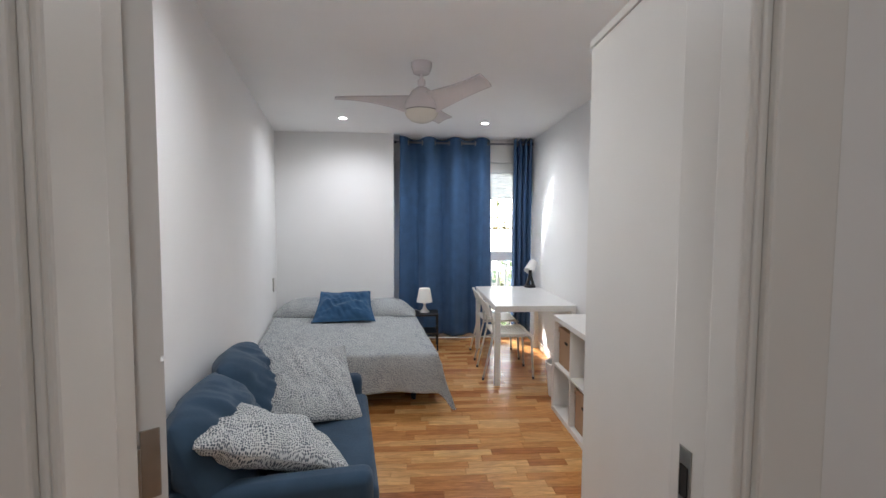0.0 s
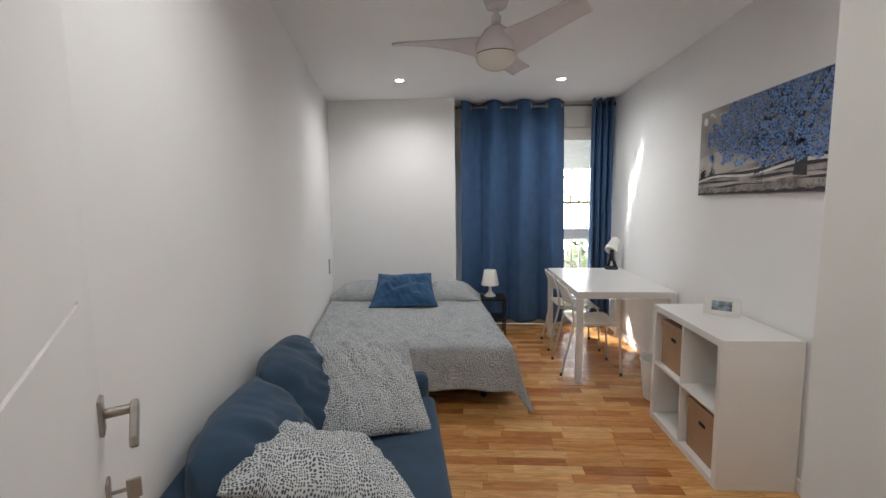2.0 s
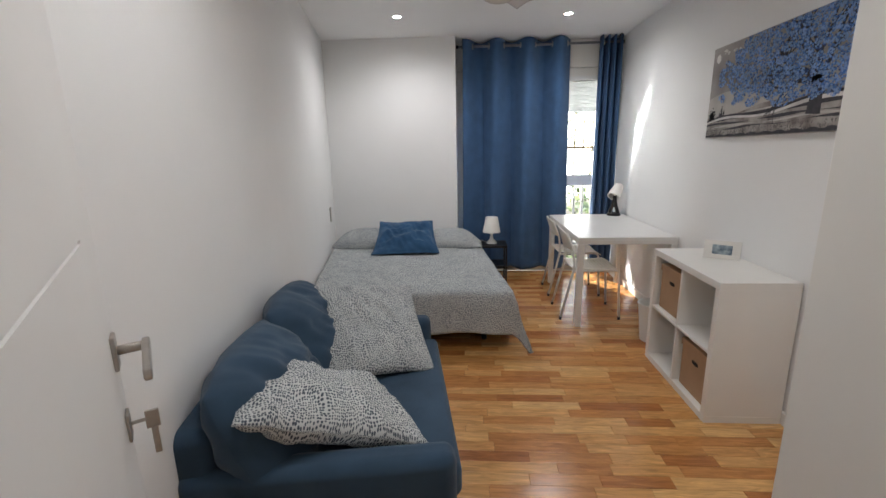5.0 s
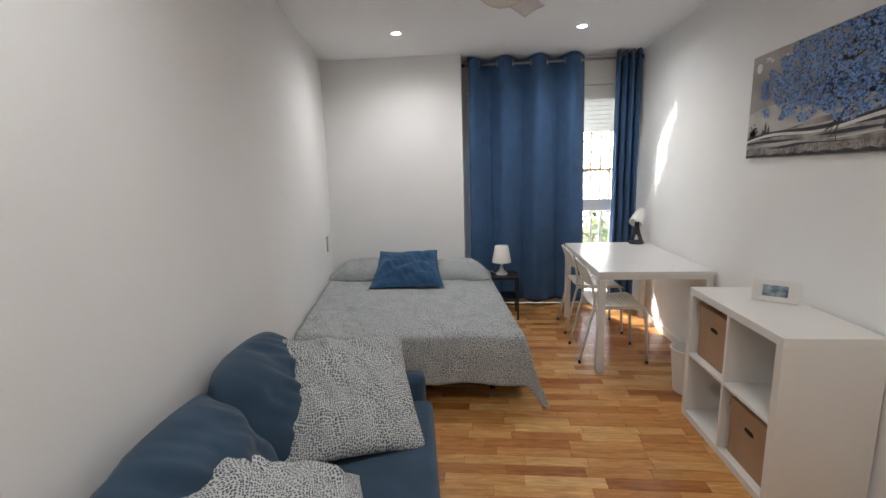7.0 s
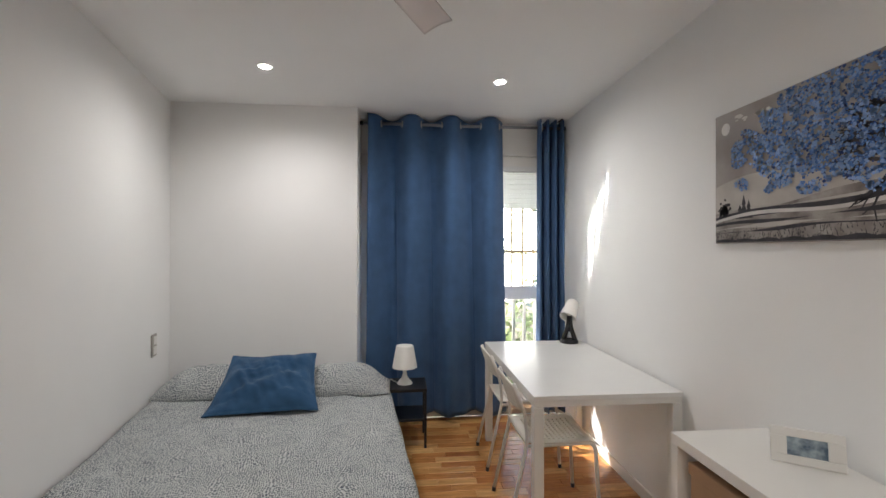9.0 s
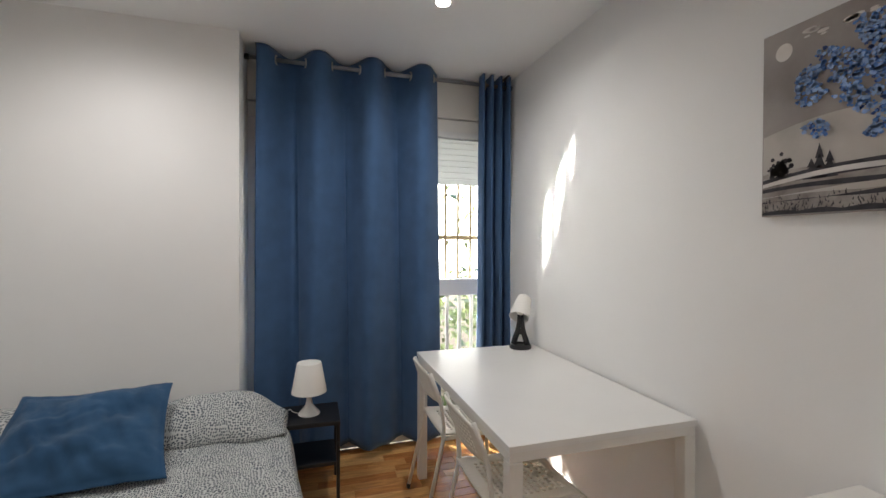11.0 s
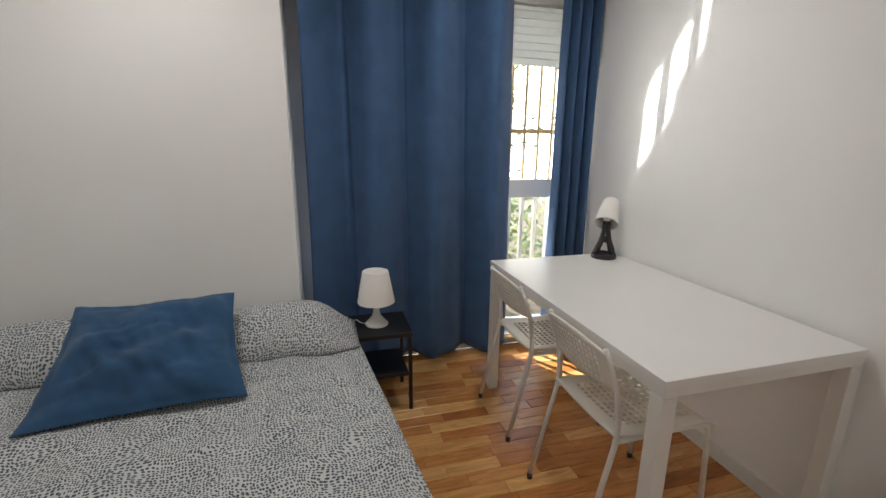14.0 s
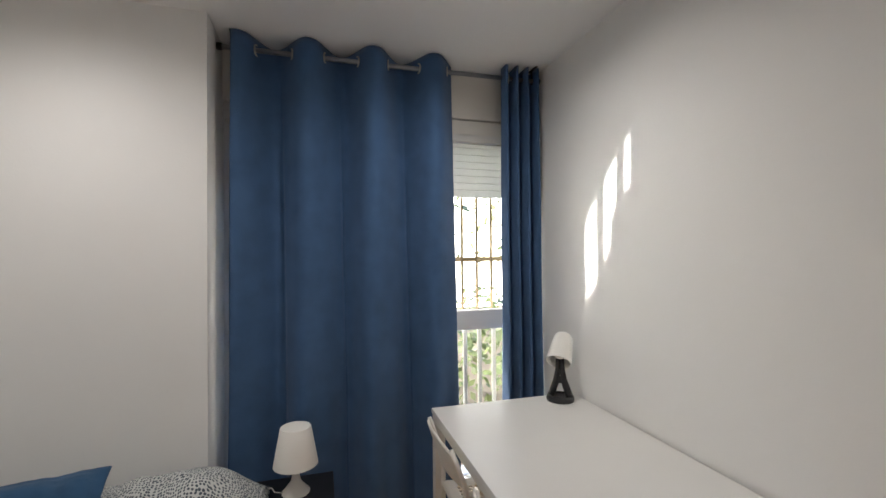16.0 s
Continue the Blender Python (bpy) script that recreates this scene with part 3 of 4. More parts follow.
def fan():
    fx, fy = 0.147, 2.86
    fan_ob = thing("ceiling_fan", (fx, fy, H), "glossy white three-blade ceiling fan with a dome lamp", "ceiling fan")
    lathe("canopy", [(0.03, -0.075), (0.055, -0.068), (0.068, -0.03), (0.070, -0.001)], FANW, fan_ob)
    tube("rod", [(0, 0, -0.06), (0, 0, -0.17)], 0.0125, FANW, fan_ob, seg=16)
    lathe("collar", [(0.02, -0.150), (0.026, -0.145), (0.026, -0.115), (0.02, -0.11)], FANW, fan_ob, 24)
    lathe("motor", [(0.118, -0.318), (0.120, -0.300), (0.112, -0.262), (0.088, -0.225), (0.062, -0.185), (0.035, -0.165), (0.02, -0.16)], FANW, fan_ob)
    # dark ring paints the shade in the gap above the dome
    lathe("gap_shade_ring", [(0.112, -0.322), (0.112, -0.316)], HOLE_SHADE, fan_ob)
    prof = [(0.001, -0.398)] + [(0.113 * math.sin(a), -0.322 - 0.076 * math.cos(a)) for a in [math.pi / 2 * i / 10 for i in range(1, 11)]]
    lathe("lamp_dome", prof, OPAL, fan_ob)

    def blade_fn(a, b):
        r = 0.075 + a * 0.495
        width = 0.150 - 0.030 * a - 0.022 * math.sin(math.pi * a)
        s = (b - 0.5) * width
        twist = -radians(44) * (1 - a) ** 1.5 - radians(21)
        sweep = -0.085 * a * a + 0.05 * a
        z = -0.278 + 0.030 * math.sin(a * math.pi / 2) + s * math.sin(twist) + 0.016 * math.sin(b * math.pi) * (1 - 0.5 * a)
        return (r, s * math.cos(twist) + sweep, z)
    for ang in (73, 184, 313):
        plane_grid("blade", blade_fn, 32, 12, FANW, fan_ob, 0.009, pose(0, 0, 0, 0, 0, ang))


def kallax():
    x0, y0 = 1.212, 2.475
    k = thing("shelf_unit", (x0, y0, 0), "low white square shelf unit with four open cubes", "shelf unit")
    W, D, T = 0.77, 0.388, 0.038
    boxes("frame", [((0, 0, 0), (D, W, T)), ((0, 0, W - T), (D, W, W)), ((0, 0, T), (D, T, W - T)), ((0, W - T, T), (D, W, W - T))], MELAMINE, k, 0.0015)
    c = W / 2
    boxes("divider", [((0.001, T, c - 0.008), (D - 0.001, W - T, c + 0.008))], MELAMINE, k, 0.001)
    boxes("divider", [((0.0015, c - 0.008, T), (D - 0.0015, c + 0.008, c - 0.008)), ((0.0015, c - 0.008, c + 0.008), (D - 0.0015, c + 0.008, W - T))], MELAMINE, k, 0.001)
    for yy, zz in ((c + 0.012, c + 0.009), (T + 0.004, T + 0.001)):
        b = thing("storage_box", (x0 + 0.03, y0 + yy, zz), "brown cardboard storage box with a lid, in a shelf cube", "box", "cardboard storage boxes")
        boxes("body", [((0.006, 0.006, 0), (0.335, 0.314, 0.245))], CARD, b, 0.004)
        boxes("lid", [((0, 0, 0.246), (0.341, 0.32, 0.29))], CARD, b, 0.004)
        # dark flat oval on the box front paints the grip hole's shade
        v = [(0.0045, 0.16 + 0.035 * math.copysign(abs(math.cos(t)) ** 0.5, math.cos(t)), 0.195 + 0.012 * math.sin(t)) for t in [2 * math.pi * i / 20 for i in range(20)]]
        mesh("grip_hole_shade", v, [tuple(range(20))], HOLE_SHADE, parent=b)
    # photo frame on top
    p = thing("photo_frame", (1.475, 2.955, 0.771), "small white photo frame with a blue seascape print", "photo frame", rz=-35)
    t = pose(0, 0, 0, -10, 0, 0) @ Matrix.Diagonal((0.78, 0.78, 0.82, 1))
    boxes("frame", [((-0.12, 0, 0), (0.12, 0.018, 0.032)), ((-0.12, 0, 0.100), (0.12, 0.018, 0.132)), ((-0.12, 0, 0.032), (-0.065, 0.018, 0.100)), ((0.065, 0, 0.032), (0.12, 0.018, 0.100))], TRIM, p, 0.003, t)
    boxes("print", [((-0.066, 0.008, 0.031), (0.066, 0.012, 0.101))], material("seascape_print", (0.42, 0.50, 0.55), 0.4, vary=0.3, scale=22, second=(0.03, 0.07, 0.12), bump=0), p, 0, t)
    boxes("stand", [((-0.02, 0.018, 0.0), (0.02, 0.05, 0.006)), ], TRIM, p, 0.001)


def bin_():
    b = thing("waste_bin", (1.36, 3.50, 0), "small round white plastic waste bin", "waste bin")
    lathe("bucket", [(0.001, 0.004), (0.085, 0.004), (0.112, 0.285), (0.118, 0.288), (0.118, 0.296), (0.108, 0.296), (0.081, 0.010), (0.001, 0.010)], STEELW, b, close=False)


def table():
    x0, x1, y0, y1, top = 0.838, 1.600, 3.735, 4.990, 0.745
    t = thing("table", (x0, y0, 0), "white rectangular table with square steel legs", "table")
    W, L = x1 - x0, y1 - y0
    boxes("top", [((0, 0, top - 0.022), (W, L, top))], TABLEW, t, 0.002)
    boxes("apron", [((0.004, 0.004, top - 0.055), (W - 0.004, 0.022, top - 0.0225)), ((0.004, L - 0.022, top - 0.055), (W - 0.004, L - 0.004, top - 0.0225)),
                    ((0.004, 0.022, top - 0.055), (0.022, L - 0.022, top - 0.0225)), ((W - 0.022, 0.022, top - 0.055), (W - 0.004, L - 0.022, top - 0.0225))], STEELW, t, 0.002)
    for x in (0.003, W - 0.053):
        for y in (0.003, L - 0.053):
            boxes("leg", [((x, y, 0), (x + 0.05, y + 0.05, top - 0.056))], STEELW, t, 0.004)


def perforated(name, fn, nu, nv, rows, mat, parent, solid):
    """A bent plate punched with staggered round holes. fn maps (a, b) in 0..1 to space."""
    bm = bmesh.new()
    cells = {}

    def vert(a, b):
        key = (round(a, 5), round(b, 5))
        if key not in cells:
            cells[key] = bm.verts.new(fn(a, b))
        return cells[key]
    ca, cb = 1 / nu, 1 / nv
    for i in range(nu):
        for j in range(nv):
            a0, b0 = i * ca, j * cb
            edge = [(a0, b0), (a0 + ca / 2, b0), (a0 + ca, b0), (a0 + ca, b0 + cb / 2), (a0 + ca, b0 + cb), (a0 + ca / 2, b0 + cb), (a0, b0 + cb), (a0, b0 + cb / 2)]
            vs = [vert(*e) for e in edge]
            if rows(i, j):
                inner = []
                for k in range(8):
                    an = math.pi * (1.25 + k * 0.25)
                    inner.append(bm.verts.new(fn(a0 + ca / 2 + ca * 0.36 * math.cos(an), b0 + cb / 2 + cb * 0.36 * math.sin(an))))
                for k in range(8):
                    bm.faces.new((vs[k], vs[(k + 1) % 8], inner[(k + 1) % 8], inner[k]))
            else:
                bm.faces.new(vs)
    bm.normal_update()
    d = bpy.data.meshes.new(name)
    bm.to_mesh(d)
    bm.free()
    d.materials.append(mat)
    d.polygons.foreach_set("use_smooth", [True] * len(d.polygons))
    ob = new(name, d)
    ob.parent = parent
    s = ob.modifiers.new("thickness", "SOLIDIFY")
    s.thickness, s.offset = solid, 0
    return ob


def chairs():
    """Stacking chair: bent tube legs, punched plastic seat and back; the seat faces +x."""
    c = thing("chair", (0.760, 4.090, 0), "cream stacking chair with punched plastic seat and back, at the table", "chair", "chairs at the table")
    hw = 0.185
    for s in (-1, 1):
        leg = tube("leg", rounded([(0.0, s * hw, 0.012), (0.10, s * (hw - 0.005), 0.45), (0.085, s * (hw - 0.01), 0.60), (0.03, s * (hw - 0.02), 0.75)], 0.05), 0.0095, STEELW, c)
        leg = tube("leg", rounded([(0.49, s * hw, 0.012), (0.465, s * (hw - 0.005), 0.435), (0.09, s * (hw - 0.008), 0.425)], 0.05), 0.0095, STEELW, c)
        for x in (0.0, 0.49):
            tube("foot", [(x, s * hw, 0.0), (x, s * hw, 0.025)], 0.0115, DARKP, c)

    def seat_fn(a, b):
        x = 0.085 + a * 0.40
        y = (b - 0.5) * (0.385 - 0.02 * (1 - a))
        z = 0.452 - 0.012 * math.sin(a * math.pi) - 0.03 * max(0, a - 0.88) / 0.12 - 0.01 * (1 - (2 * b - 1) ** 2)
        return (x, y, z)
    perforated("seat", seat_fn, 15, 15, lambda i, j: 2 <= i <= 12 and 2 <= j <= 12, CHAIRW, c, 0.008)

    def back_fn(a, b):
        z = 0.605 + a * 0.165 - 0.03 * (2 * b - 1) ** 2 * a
        y = (b - 0.5) * (0.365 - 0.02 * a)
        x = 0.082 - a * 0.055 - 0.03 * (1 - (2 * b - 1) ** 2)
        return (x, y, z)
    perforated("backrest", back_fn, 8, 17, lambda i, j: 1 <= i <= 6 and 2 <= j <= 14, CHAIRW, c, 0.009)
    copy_thing(c, pose(0.766, 4.695, 0, 0, 0, 0))


def table_lamps():
    # lamp on the night stand
    n = thing("table_lamp", (0.225, 5.005, 0.4355), "small white plastic table lamp on the night stand", "table lamp")
    lathe("base", [(0.058, 0.0), (0.060, 0.006), (0.045, 0.022), (0.022, 0.05), (0.014, 0.085), (0.018, 0.12), (0.026, 0.135)], SHADEW, n)
    lathe("shade", [(0.095, 0.125), (0.066, 0.285), (0.064, 0.288), (0.001, 0.288), (0.001, 0.284), (0.062, 0.284), (0.091, 0.126), (0.095, 0.125)], SHADEW, n, 40, close=False)
    tube("cord", [(-0.055, -0.01, 0.012), (-0.085, -0.03, 0.03), (-0.10, 0.0, 0.035), (-0.12, 0.05, 0.01)], 0.0025, SHADEW, n, seg=6)
    # lamp on the table
    d = thing("desk_lamp", (1.478, 4.905, 0.7455), "small desk lamp with black forked stem and tilted white shade", "desk lamp", rz=-42)
    lathe("foot", [(0.066, 0.0), (0.068, 0.01), (0.064, 0.024), (0.05, 0.028), (0.046, 0.020), (0.001, 0.018)], DARKP, d)
    for s in (-1, 1):
        tube("stem", [(s * 0.046, 0, 0.015), (s * 0.034, 0, 0.055), (s * 0.018, 0, 0.10), (s * 0.010, 0, 0.16), (s * 0.008, 0, 0.235)], 0.01, DARKP, d, radii=[0.018, 0.018, 0.016, 0.012, 0.011])
    boxes("web", [((-0.022, -0.010, 0.085), (0.022, 0.010, 0.12))], DARKP, d, 0.004)
    m = pose(0.0, -0.026, 0.203, -44, 4, 0)
    lathe("shade", [(0.062, -0.012), (0.058, 0.03), (0.045, 0.132), (0.039, 0.141), (0.001, 0.143), (0.001, 0.139), (0.037, 0.136), (0.055, 0.03), (0.059, -0.012), (0.062, -0.012)], SHADEW, d, 36, m, close=False)
    lathe("bulb", [(0.001, 0.008), (0.018, 0.014), (0.024, 0.032), (0.018, 0.05), (0.012, 0.08)], OPAL, d, 20, m, close=False)


def night_stand():
    n = thing("night_stand", (0.035, 4.865, 0), "small black metal night stand with a lower shelf", "night stand")
    W, D = 0.35, 0.285
    for x in (0, W - 0.018):
        for y in (0, D - 0.018):
            boxes("leg", [((x, y, 0), (x + 0.018, y + 0.018, 0.41))], BLACK, n, 0.002)
    boxes("top", [((-0.002, -0.002, 0.411), (W + 0.002, D + 0.002, 0.435))], BLACK, n, 0.003)
    boxes("shelf", [((0.018, 0.002, 0.195), (W - 0.018, D - 0.002, 0.215))], BLACK, n, 0.003)


def bed():
    y_head, y_foot, top = 5.10, 3.30, 0.445
    b = thing("bed", (0, y_foot, 0), "double bed made up with a grey spotted bedspread", "bed")

    def xl(y):
        return left_x(y) + 0.02

    def xr(y):
        return 0.095 + (5.0 - y) * 0.118
    # base and legs
    prism("base", [(xl(y_foot + 0.1) + 0.06, 0.1), (xr(y_foot) - 0.1, 0.1), (xr(y_head) - 0.08, 1.78), (xl(y_head) + 0.06, 1.78)], 0.16, 0.24, BLACK, b, 0.01)
    prism("mattress", [(xl(y_foot + 0.05) + 0.03, 0.04), (xr(y_foot) - 0.035, 0.04), (xr(y_head) - 0.03, 1.79), (xl(y_head) + 0.02, 1.79)], 0.241, top - 0.012, SHADEW, b, 0.03)
    for x, y in ((xl(y_foot) + 0.25, 0.2), (xr(y_foot) - 0.2, 0.2), (xr(y_head) - 0.2, 1.6), (xl(y_head) + 0.25, 1.6)):
        lathe("leg", [(0.02, 0), (0.026, 0.16)], BLACK, b, 16, pose(x, y, 0))
    # spread: flat on top, hanging over foot and open side

    def spread_fn(a, c):
        s = a * 2.10
        t = c * 2.0
        y = s - 0.30
        drop = 0.0
        hem_f = 0.285 + 0.012 * math.sin(t * 9) + 0.02 * noise.noise(Vector((t * 3, 0, 2)))
        hem_s = 0.30 + 0.015 * math.sin(s * 7)
        yt = max(y, 0.0)
        yw = y_foot + yt
        left, right = xl(yw), xr(yw)
        wtop = right - left
        x = left + (t / 1.6) * wtop if t <= 1.6 else right
        z = top
        yy = yt
        r = 0.04
        if y < 0:
            k = -y / 0.30
            z -= hem_f * k
            yy = -0.018 * math.sin(min(1, k * 3) * math.pi / 2) - 0.012 * math.sin(t * 14 + 1) * k - 0.02 * k
        if t > 1.6:
            k = (t - 1.6) / 0.4
            z -= hem_s * k * (1 if y >= 0 else 0.55 + 0.12)
            x = right + 0.018 * math.sin(min(1, k * 3) * math.pi / 2) + 0.014 * math.sin(s * 11) * k + 0.03 * k
            if y < 0:
                kk = -y / 0.30
                x += 0.10 * k * kk
                z = max(z, 0.012 + 0.01 * math.sin(20 * k))
        edge = min(1.0, min(max(y, 0) / 0.05, max(1.6 - t, 0) / 0.05, 1))
        z -= 0.014 * (1 - edge) * (1 if (y >= 0 and t <= 1.6) else 1)
        if y >= 0 and t <= 1.6:
            z += 0.013 * noise.noise(Vector((x * 2.5, yw * 2.0, 1))) + 0.007 * noise.noise(Vector((x * 9, yw * 7, 4)))
        return (x, yy, z)
    plane_grid("bedspread", spread_fn, 110, 100, SPREAD, b, 0.006, weave=(2.1, 1.95))
    # the long pillow under the spread

    def bolster_fn(a, c):
        ang = a * math.pi * 1.12 - 0.12
        x = xl(5.0) + 0.01 + c * (xr(5.0) - xl(5.0) + 0.01)
        e = min(1.0, (1 - abs(2 * c - 1)) / (0.34 if c > 0.5 else 0.26))
        e = 0.35 * (1 - (1 - e) ** 2) ** 0.5 + 0.65 * math.sin(e * math.pi / 2) ** 1.3
        sag = 0.016 * math.sin(c * 9) + 0.034 * noise.noise(Vector((c * 6, a * 2, 7))) + 0.014 * noise.noise(Vector((c * 19, a * 5, 3)))
        y = 1.60 - math.copysign(abs(math.cos(ang)) ** 1.15, math.cos(ang)) * 0.20 * (0.75 + 0.25 * e) + 0.018 * noise.noise(Vector((c * 8, 1, 2))) * (a < 0.5)
        z = top + 0.004 + max(-0.02, math.sin(ang)) * ((0.16 + sag) * e * (1 if math.sin(ang) > 0 else 0.2)) ** 1.0
        return (x, y, z)
    tagged(plane_grid("pillow_cover", bolster_fn, 36, 70, SPREAD, b, 0.006, weave=(0.55, 1.62)), "long pillow tucked under the spotted cover")
    # blue cushion leaning on the pillow
    tagged(cushion("cushion", 0.57, 0.47, 0.13, BLUEC, 3.0, frame_of((-0.655, 4.60, 0.592), (0.63, 0.06, 0.0), (0.04, -0.50, 0.86)), 0.07, flange=0.07, wrinkle=0.038, taper=0.09), "plain blue cotton cushion leaning on the bed pillow", "cushion")


def sofa():
    s = thing("sofa", (-0.02, 1.475, 0), "small slate-blue fabric sofa along the skewed wall", "sofa", rz=9.0)
    # local x to the open side, y along the sofa; front at x = 0
    L, D = 1.24, 0.86
    boxes("base", [((-D + 0.06, 0.11, 0.06), (-0.02, L - 0.11, 0.30))], SOFA, s, 0.02)
    boxes("seat", [((-D + 0.16, 0.112, 0.301), (0.0, L - 0.112, 0.43))], SOFA, s, 0.035)
    for y in (0.0, L - 0.108):
        boxes("arm", [((-D + 0.03, y, 0.05), (-0.03, y + 0.108, 0.555 if y == 0 else 0.53))], SOFA, s, 0.040)
    boxes("backrest", [((-D, 0.02, 0.05), (-D + 0.14, L - 0.02, 0.68))], SOFA, s, 0.04)
    for i, y in enumerate((0.31, 0.88)):
        cushion("back_cushion", 0.62 - 0.03 * i, 0.53, 0.27, SOFA, 5.0 + i, frame_of((-D + 0.235, y, 0.58), (0.0, 1.0, 0.03 - 0.06 * i), (0.93, 0.0, 0.42)), -0.13, s, 0.03)
    for x in (-D + 0.08, -0.1):
        for y in (0.06, L - 0.06):
            lathe("foot", [(0.018, 0.0), (0.024, 0.06)], BLACK, s, 14, pose(x, y, 0))
    tagged(cushion("cushion", 0.50, 0.50, 0.14, SPREAD2, 1.0, frame_of((-0.49, 2.31, 0.60), (0.80, 0.42, -0.12), (0.25, -0.50, 0.80)), 0.05, wrinkle=0.025), "grey and white spotted cushion on the sofa", "cushion", "spotted sofa cushions")
    tagged(cushion("cushion", 0.58, 0.42, 0.17, SPREAD2, 2.0, frame_of((-0.505, 1.68, 0.598), (0.50, 0.29, -0.27), (0.37, 0.27, 0.87)), 0.09, wrinkle=0.03), "grey and white spotted cushion on the sofa", "cushion", "spotted sofa cushions")


def painting():
    """Canvas print: grey field, pale moon, hills, dark tree with blue blossom."""
    y0, y1, z0, z1 = 2.42, 3.503, 1.478, 2.035
    W, Hh = y1 - y0, z1 - z0
    p = thing("canvas_picture", (RX, y1, z0), "wide canvas print of a blue blossoming tree in a grey field", "picture")
    # local: u along the wall towards the door, v up; drawn on the face x = -0.024
    BG = material("print_sky", (0.40, 0.37, 0.35), 0.6, vary=0.2, scale=3.5, bump=0.1, fine=400, second=(0.22, 0.19, 0.18))
    FIELD = material("print_field", (0.40, 0.365, 0.335), 0.6, vary=0.3, scale=14, bump=0.1, fine=400, second=(0.16, 0.13, 0.12))
    DARK = material("print_dark", (0.045, 0.04, 0.05), 0.6, vary=0.3, scale=30, bump=0.1, fine=400)
    PALE = material("print_pale", (0.72, 0.69, 0.66), 0.6, vary=0.1, scale=10, bump=0.05)
    B1 = material("print_blue", (0.10, 0.24, 0.62), 0.6, vary=0.2, scale=20, bump=0.05)
    B2 = material("print_light_blue", (0.30, 0.46, 0.78), 0.6, vary=0.15, scale=20, bump=0.05)
    B3 = material("print_deep_blue", (0.03, 0.07, 0.24), 0.6, vary=0.2, scale=20, bump=0.05)
    HAZE = material("print_haze", (0.56, 0.52, 0.48), 0.6, vary=0.14, scale=5, bump=0.1, fine=400)
    trng = random.Random(5)
    boxes("canvas", [((-0.024, -W, 0), (-0.002, 0, Hh))], BG, p, 0.002)

    def flat(name, polys, depth, mat):
        v, f = [], []
        for poly in polys:
            o = len(v)
            v += [(-0.024 - depth, -max(0.004, min(W - 0.004, u)), max(0.004, min(Hh - 0.004, w))) for u, w in poly]
            f.append(tuple(range(o, o + len(poly))))
        return tagged(mesh(name, v, f, mat, parent=p), kind="stuff" if len(polys) > 45 or name == "cloud" else "")

    def strip(fa, fb, n=40):
        return [[(W * i / n, fa(i / n)), (W * (i + 1) / n, fa((i + 1) / n)), (W * (i + 1) / n, fb((i + 1) / n)), (W * i / n, fb(i / n))] for i in range(n)]
    flat("haze", strip(lambda a: 0.09, lambda a: 0.245 + 0.03 * math.sin(a * 8)), 0.0005, HAZE)
    flat("field", strip(lambda a: 0.0, lambda a: 0.105 + 0.012 * math.sin(a * 5) + 0.05 * a), 0.0008, FIELD)
    flat("hill", strip(lambda a: 0.098 + 0.035 * a, lambda a: 0.112 + 0.065 * a + 0.010 * math.sin(a * 9)), 0.0014, DARK)
    flat("far_hill", strip(lambda a: 0.115 + 0.06 * a, lambda a: 0.122 + 0.085 * a + 0.008 * math.sin(a * 13 + 1)), 0.0012, FIELD)
    flat("path", strip(lambda a: 0.088 + 0.055 * a + 0.012 * math.sin(a * 9), lambda a: 0.099 + 0.062 * a + 0.014 * math.sin(a * 9)), 0.002, PALE)
    for low, high, m in ((0.072, 0.082, DARK), (0.055, 0.064, HAZE), (0.040, 0.047, DARK)):
        flat("furrow", strip(lambda a: low + 0.03 * a + 0.004 * math.sin(a * 17), lambda a: high + 0.028 * a + 0.006 * math.sin(a * 11 + low * 90)), 0.0017, m)
    flat("grass", strip(lambda a: 0.0, lambda a: 0.012 + 0.012 * abs(math.sin(a * 31)) * (0.4 + a)), 0.0022, DARK)
    flat("tuft", [[(u, w), (u + 0.004, w), (u + 0.002 + k, w + h)] for u, w, k, h in [(trng.uniform(0, W), 0.005 + 0.05 * trng.random() ** 1.5, trng.uniform(-0.006, 0.006), trng.uniform(0.006, 0.018)) for _ in range(420)]], 0.0024, DARK)
    flat("moon", [[(0.062 + 0.024 * math.cos(t), 0.488 + 0.026 * math.sin(t)) for t in [2 * math.pi * i / 24 for i in range(24)]]], 0.001, PALE)
    rng = random.Random(11)
    flat("cloud", [[(u + r * math.cos(t), w + r * 0.35 * math.sin(t)) for t in [2 * math.pi * i / 10 for i in range(10)]] for u, w, r in [(rng.uniform(0.12, 0.36), 0.505 + rng.uniform(-0.015, 0.02), rng.uniform(0.008, 0.02)) for _ in range(14)]], 0.0009, PALE)
    firs = []
    for u, h in ((0.16, 0.10), (0.185, 0.075), (0.14, 0.06)):
        firs += [[(u - 0.022 * (1 - k * 0.25), 0.10 + h * k * 0.28), (u + 0.022 * (1 - k * 0.25), 0.10 + h * k * 0.28), (u, 0.10 + h * (k * 0.28 + 0.42))] for k in range(3)]
    flat("fir", firs, 0.0018, DARK)
    flat("bush", [[(u + q * math.cos(t), w + q * math.sin(t)) for t in [2 * math.pi * i / 7 for i in range(7)]] for u, w, q in [(0.055 + trng.gauss(0, 0.016), 0.138 + trng.gauss(0, 0.014), trng.uniform(0.003, 0.008)) for _ in range(90)]], 0.0019, DARK)
    tu = 0.93
    trunk = []

    def limb(a, b, ra, rb):
        a, b = Vector(a), Vector(b)
        d = (b - a).normalized()
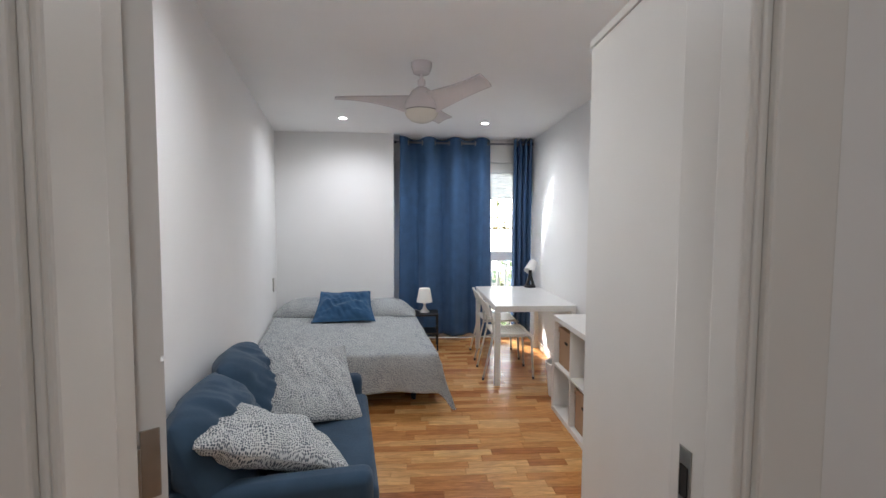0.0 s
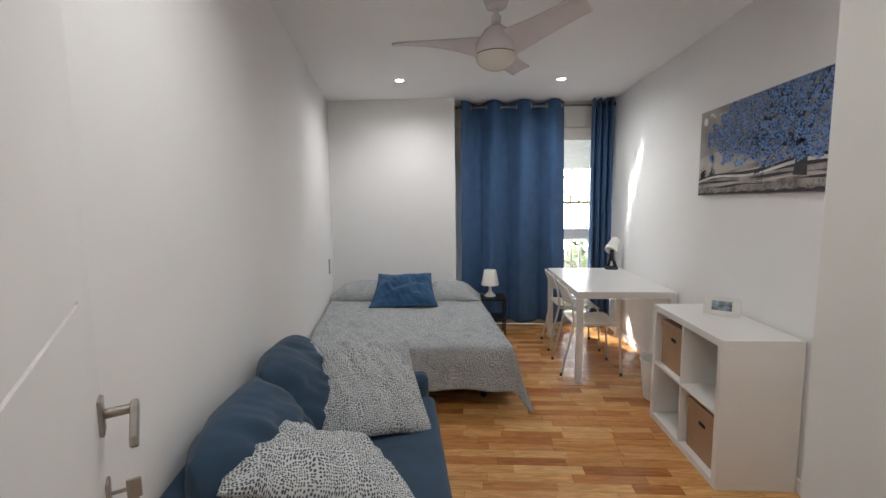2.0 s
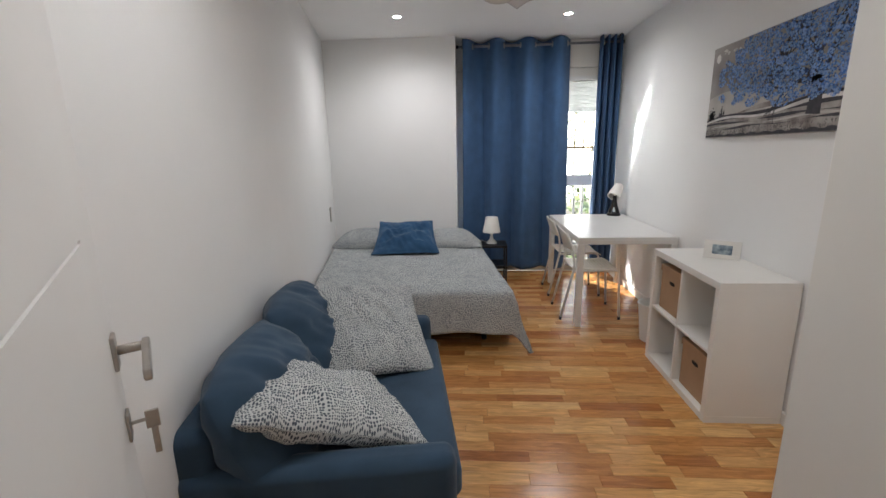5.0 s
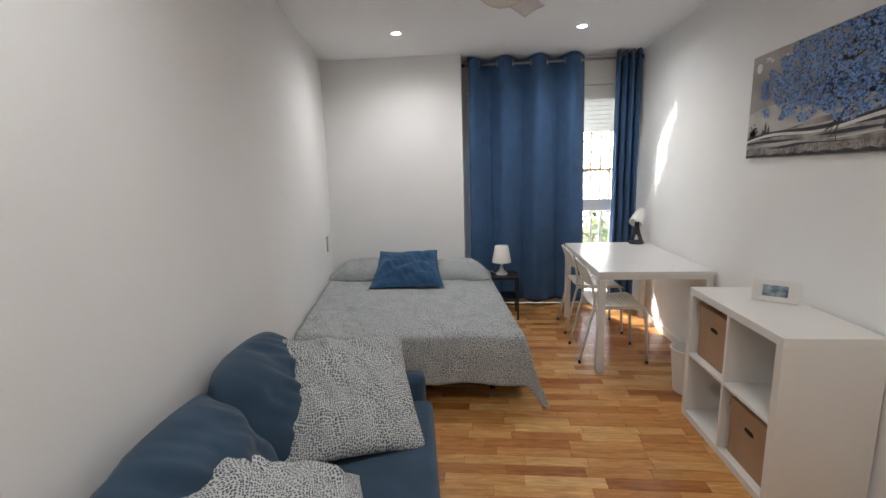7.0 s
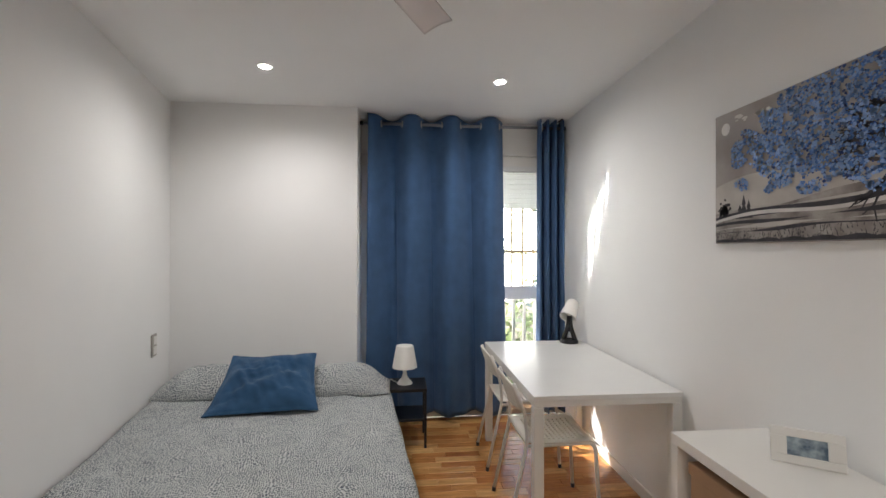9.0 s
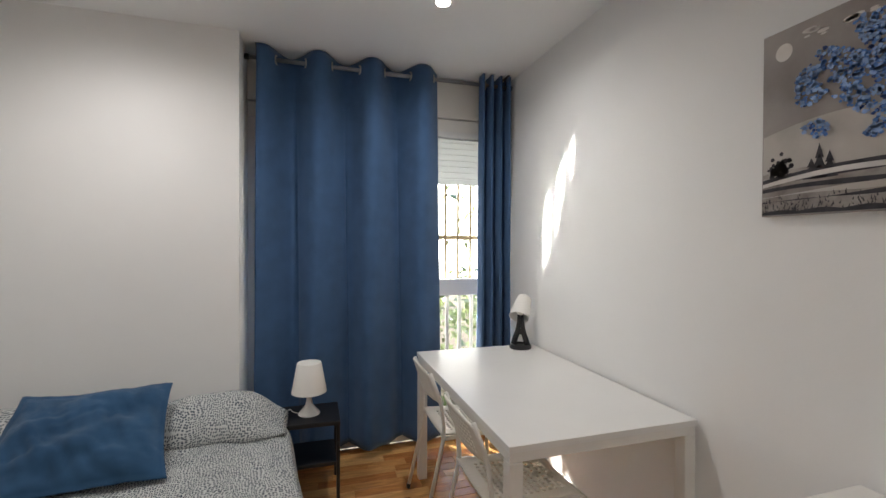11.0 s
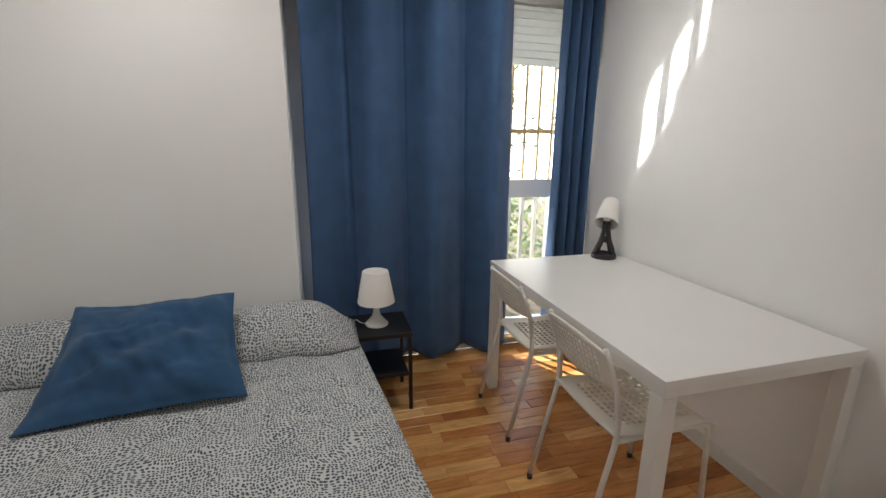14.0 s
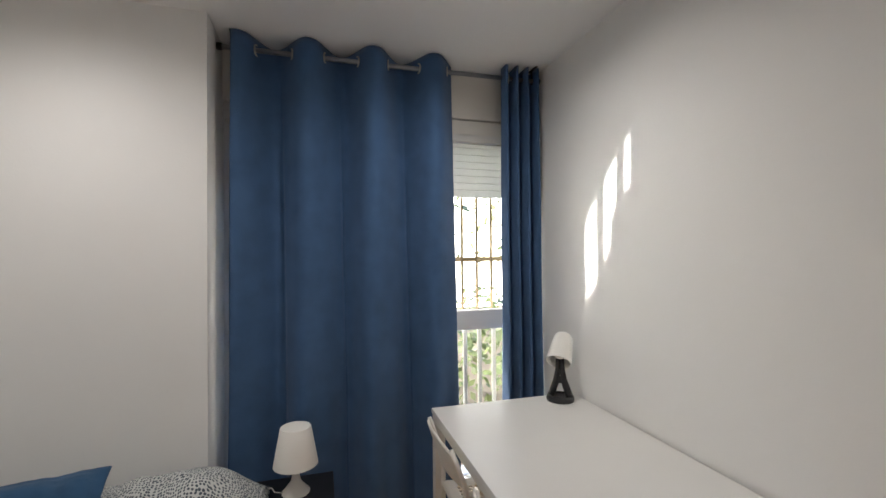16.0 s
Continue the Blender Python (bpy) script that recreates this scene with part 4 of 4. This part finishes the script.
        n = Vector((-d.y, d.x))
        trunk.append([tuple(a - n * ra), tuple(a + n * ra), tuple(b + n * rb), tuple(b - n * rb)])

    def grow(a, ang, length, r, depth):
        b = (a[0] + math.cos(ang) * length, a[1] + math.sin(ang) * length)
        limb(a, b, r, r * 0.68)
        tips.append(b)
        if depth:
            for _ in range(3 if depth > 2 else 2):
                grow(b, ang + rng.uniform(-0.75, 0.75), length * rng.uniform(0.62, 0.86), r * 0.62, depth - 1)
    tips = []
    limb((tu - 0.012, 0.085), (tu, 0.25), 0.046, 0.026)
    limb((tu, 0.24), (tu - 0.30, 0.255), 0.011, 0.005)
    limb((tu, 0.27), (tu - 0.42, 0.315), 0.010, 0.004)
    for ang in (2.95, 2.6, 2.2, 1.75, 1.2):
        grow((tu, 0.23), ang, 0.13, 0.019, 4)
    flat("tree", trunk, 0.0026, DARK)
    for name, mat, count, depth, keep in (("blossom_shade", B3, 1900, 0.0032, -0.3), ("blossom", B1, 5600, 0.0040, -0.14), ("blossom_light", B2, 5200, 0.0048, -0.02)):
        polys = []
        for _ in range(count):
            a = rng.uniform(0, 2 * math.pi)
            r = math.sqrt(rng.random())
            u, w = 0.715 + 0.645 * r * math.cos(a), 0.40 + 0.27 * r * math.sin(a) - 0.07 * abs(r * math.cos(a)) ** 2
            if noise.noise(Vector((u * 24, w * 34, 2))) < keep - 0.18 or r > 0.88 + 0.35 * noise.noise(Vector((u * 12, w * 15, 8))):
                continue
            s = rng.uniform(0.0035, 0.0085)
            t0 = rng.uniform(0, 6.28)
            polys.append([(u + s * math.cos(t0 + k * 1.2566) * rng.uniform(0.6, 1.2), w + s * math.sin(t0 + k * 1.2566) * 0.8) for k in range(5)])
        flat(name, polys, depth, mat)


def wall_bits():
    y = 4.80
    s = thing("wall_socket", (left_x(y), y, 0.80), "small grey switch plate on the wall by the bed", "switch", rz=math.degrees(math.atan(0.19)))
    boxes("plate", [((0, -0.042, -0.075), (0.010, 0.042, 0.075))], STEEL, s, 0.003)
    boxes("rocker", [((0.010, -0.026, 0.008), (0.017, 0.026, 0.06)), ((0.010, -0.026, -0.06), (0.015, 0.026, -0.008))], TRIM, s, 0.002)


walls()
door_frame()
door()
window()
grille()
outside()
curtains()
wardrobe()
sofa()
bed()
table()
kallax()
chairs()
night_stand()
fan()
painting()
spots()
table_lamps()
bin_()
wall_bits()


# ---- floor, block by block ----
def floor():
    base = setting(boxes("floor", [((-2.2, -2.05, -0.12), (2.0, DEEP, -0.0125))], JOINT, bevel=0), "lacquered parquet floor of short golden-brown blocks")
    rng = random.Random(7)
    width, gap = 0.0715, 0.0012
    lengths = (0.24, 0.31, 0.38, 0.45)
    shared = {}

    def block_data(n):
        g, c = gap / 2, 0.0015
        x0, x1, y0, y1 = g, n - g, g, width - g
        v = [(x0, y0, -0.012), (x1, y0, -0.012), (x1, y1, -0.012), (x0, y1, -0.012), (x0, y0, -c * 0.6), (x1, y0, -c * 0.6), (x1, y1, -c * 0.6), (x0, y1, -c * 0.6),
             (x0 + c, y0 + c, 0), (x1 - c, y0 + c, 0), (x1 - c, y1 - c, 0), (x0 + c, y1 - c, 0)]
        f = [(0, 1, 5, 4), (1, 2, 6, 5), (2, 3, 7, 6), (3, 0, 4, 7), (4, 5, 9, 8), (5, 6, 10, 9), (6, 7, 11, 10), (7, 4, 8, 11), (8, 9, 10, 11)]
        return v, f
    for n in lengths:
        v, f = block_data(n)
        d = bpy.data.meshes.new("block")
        d.from_pydata(v, [], f)
        d.materials.append(FLOOR)
        shared[n] = d
    av, af = [], []
    count = 0
    y = -2.0
    while y < DEEP - width:
        x = -2.1 - rng.uniform(0, 0.4)
        while x < 1.62:
            n = rng.choice(lengths)
            if x + n < (left_x(y) - 0.12 if y > DY0 else -1.3) or x > (1.5 if y < DY0 else 1.7):
                x += n
                continue
            if count < 300 and -0.05 < x + n and x < 1.5 and 1.75 < y < 4.75 and not (x > 1.2 and 2.5 < y < 3.2):
                ob = new("block", shared[n])
                ob.parent = base
                ob.location = (x, y, 0)
                count += 1
            else:
                v, f = block_data(n)
                o = len(av)
                av.extend((a + x, b + y, c) for a, b, c in v)
                af.extend(tuple(i + o for i in q) for q in f)
            x += n
        y += width
    tagged(mesh("blocks", av, af, FLOOR, parent=base), kind="stuff")


floor()
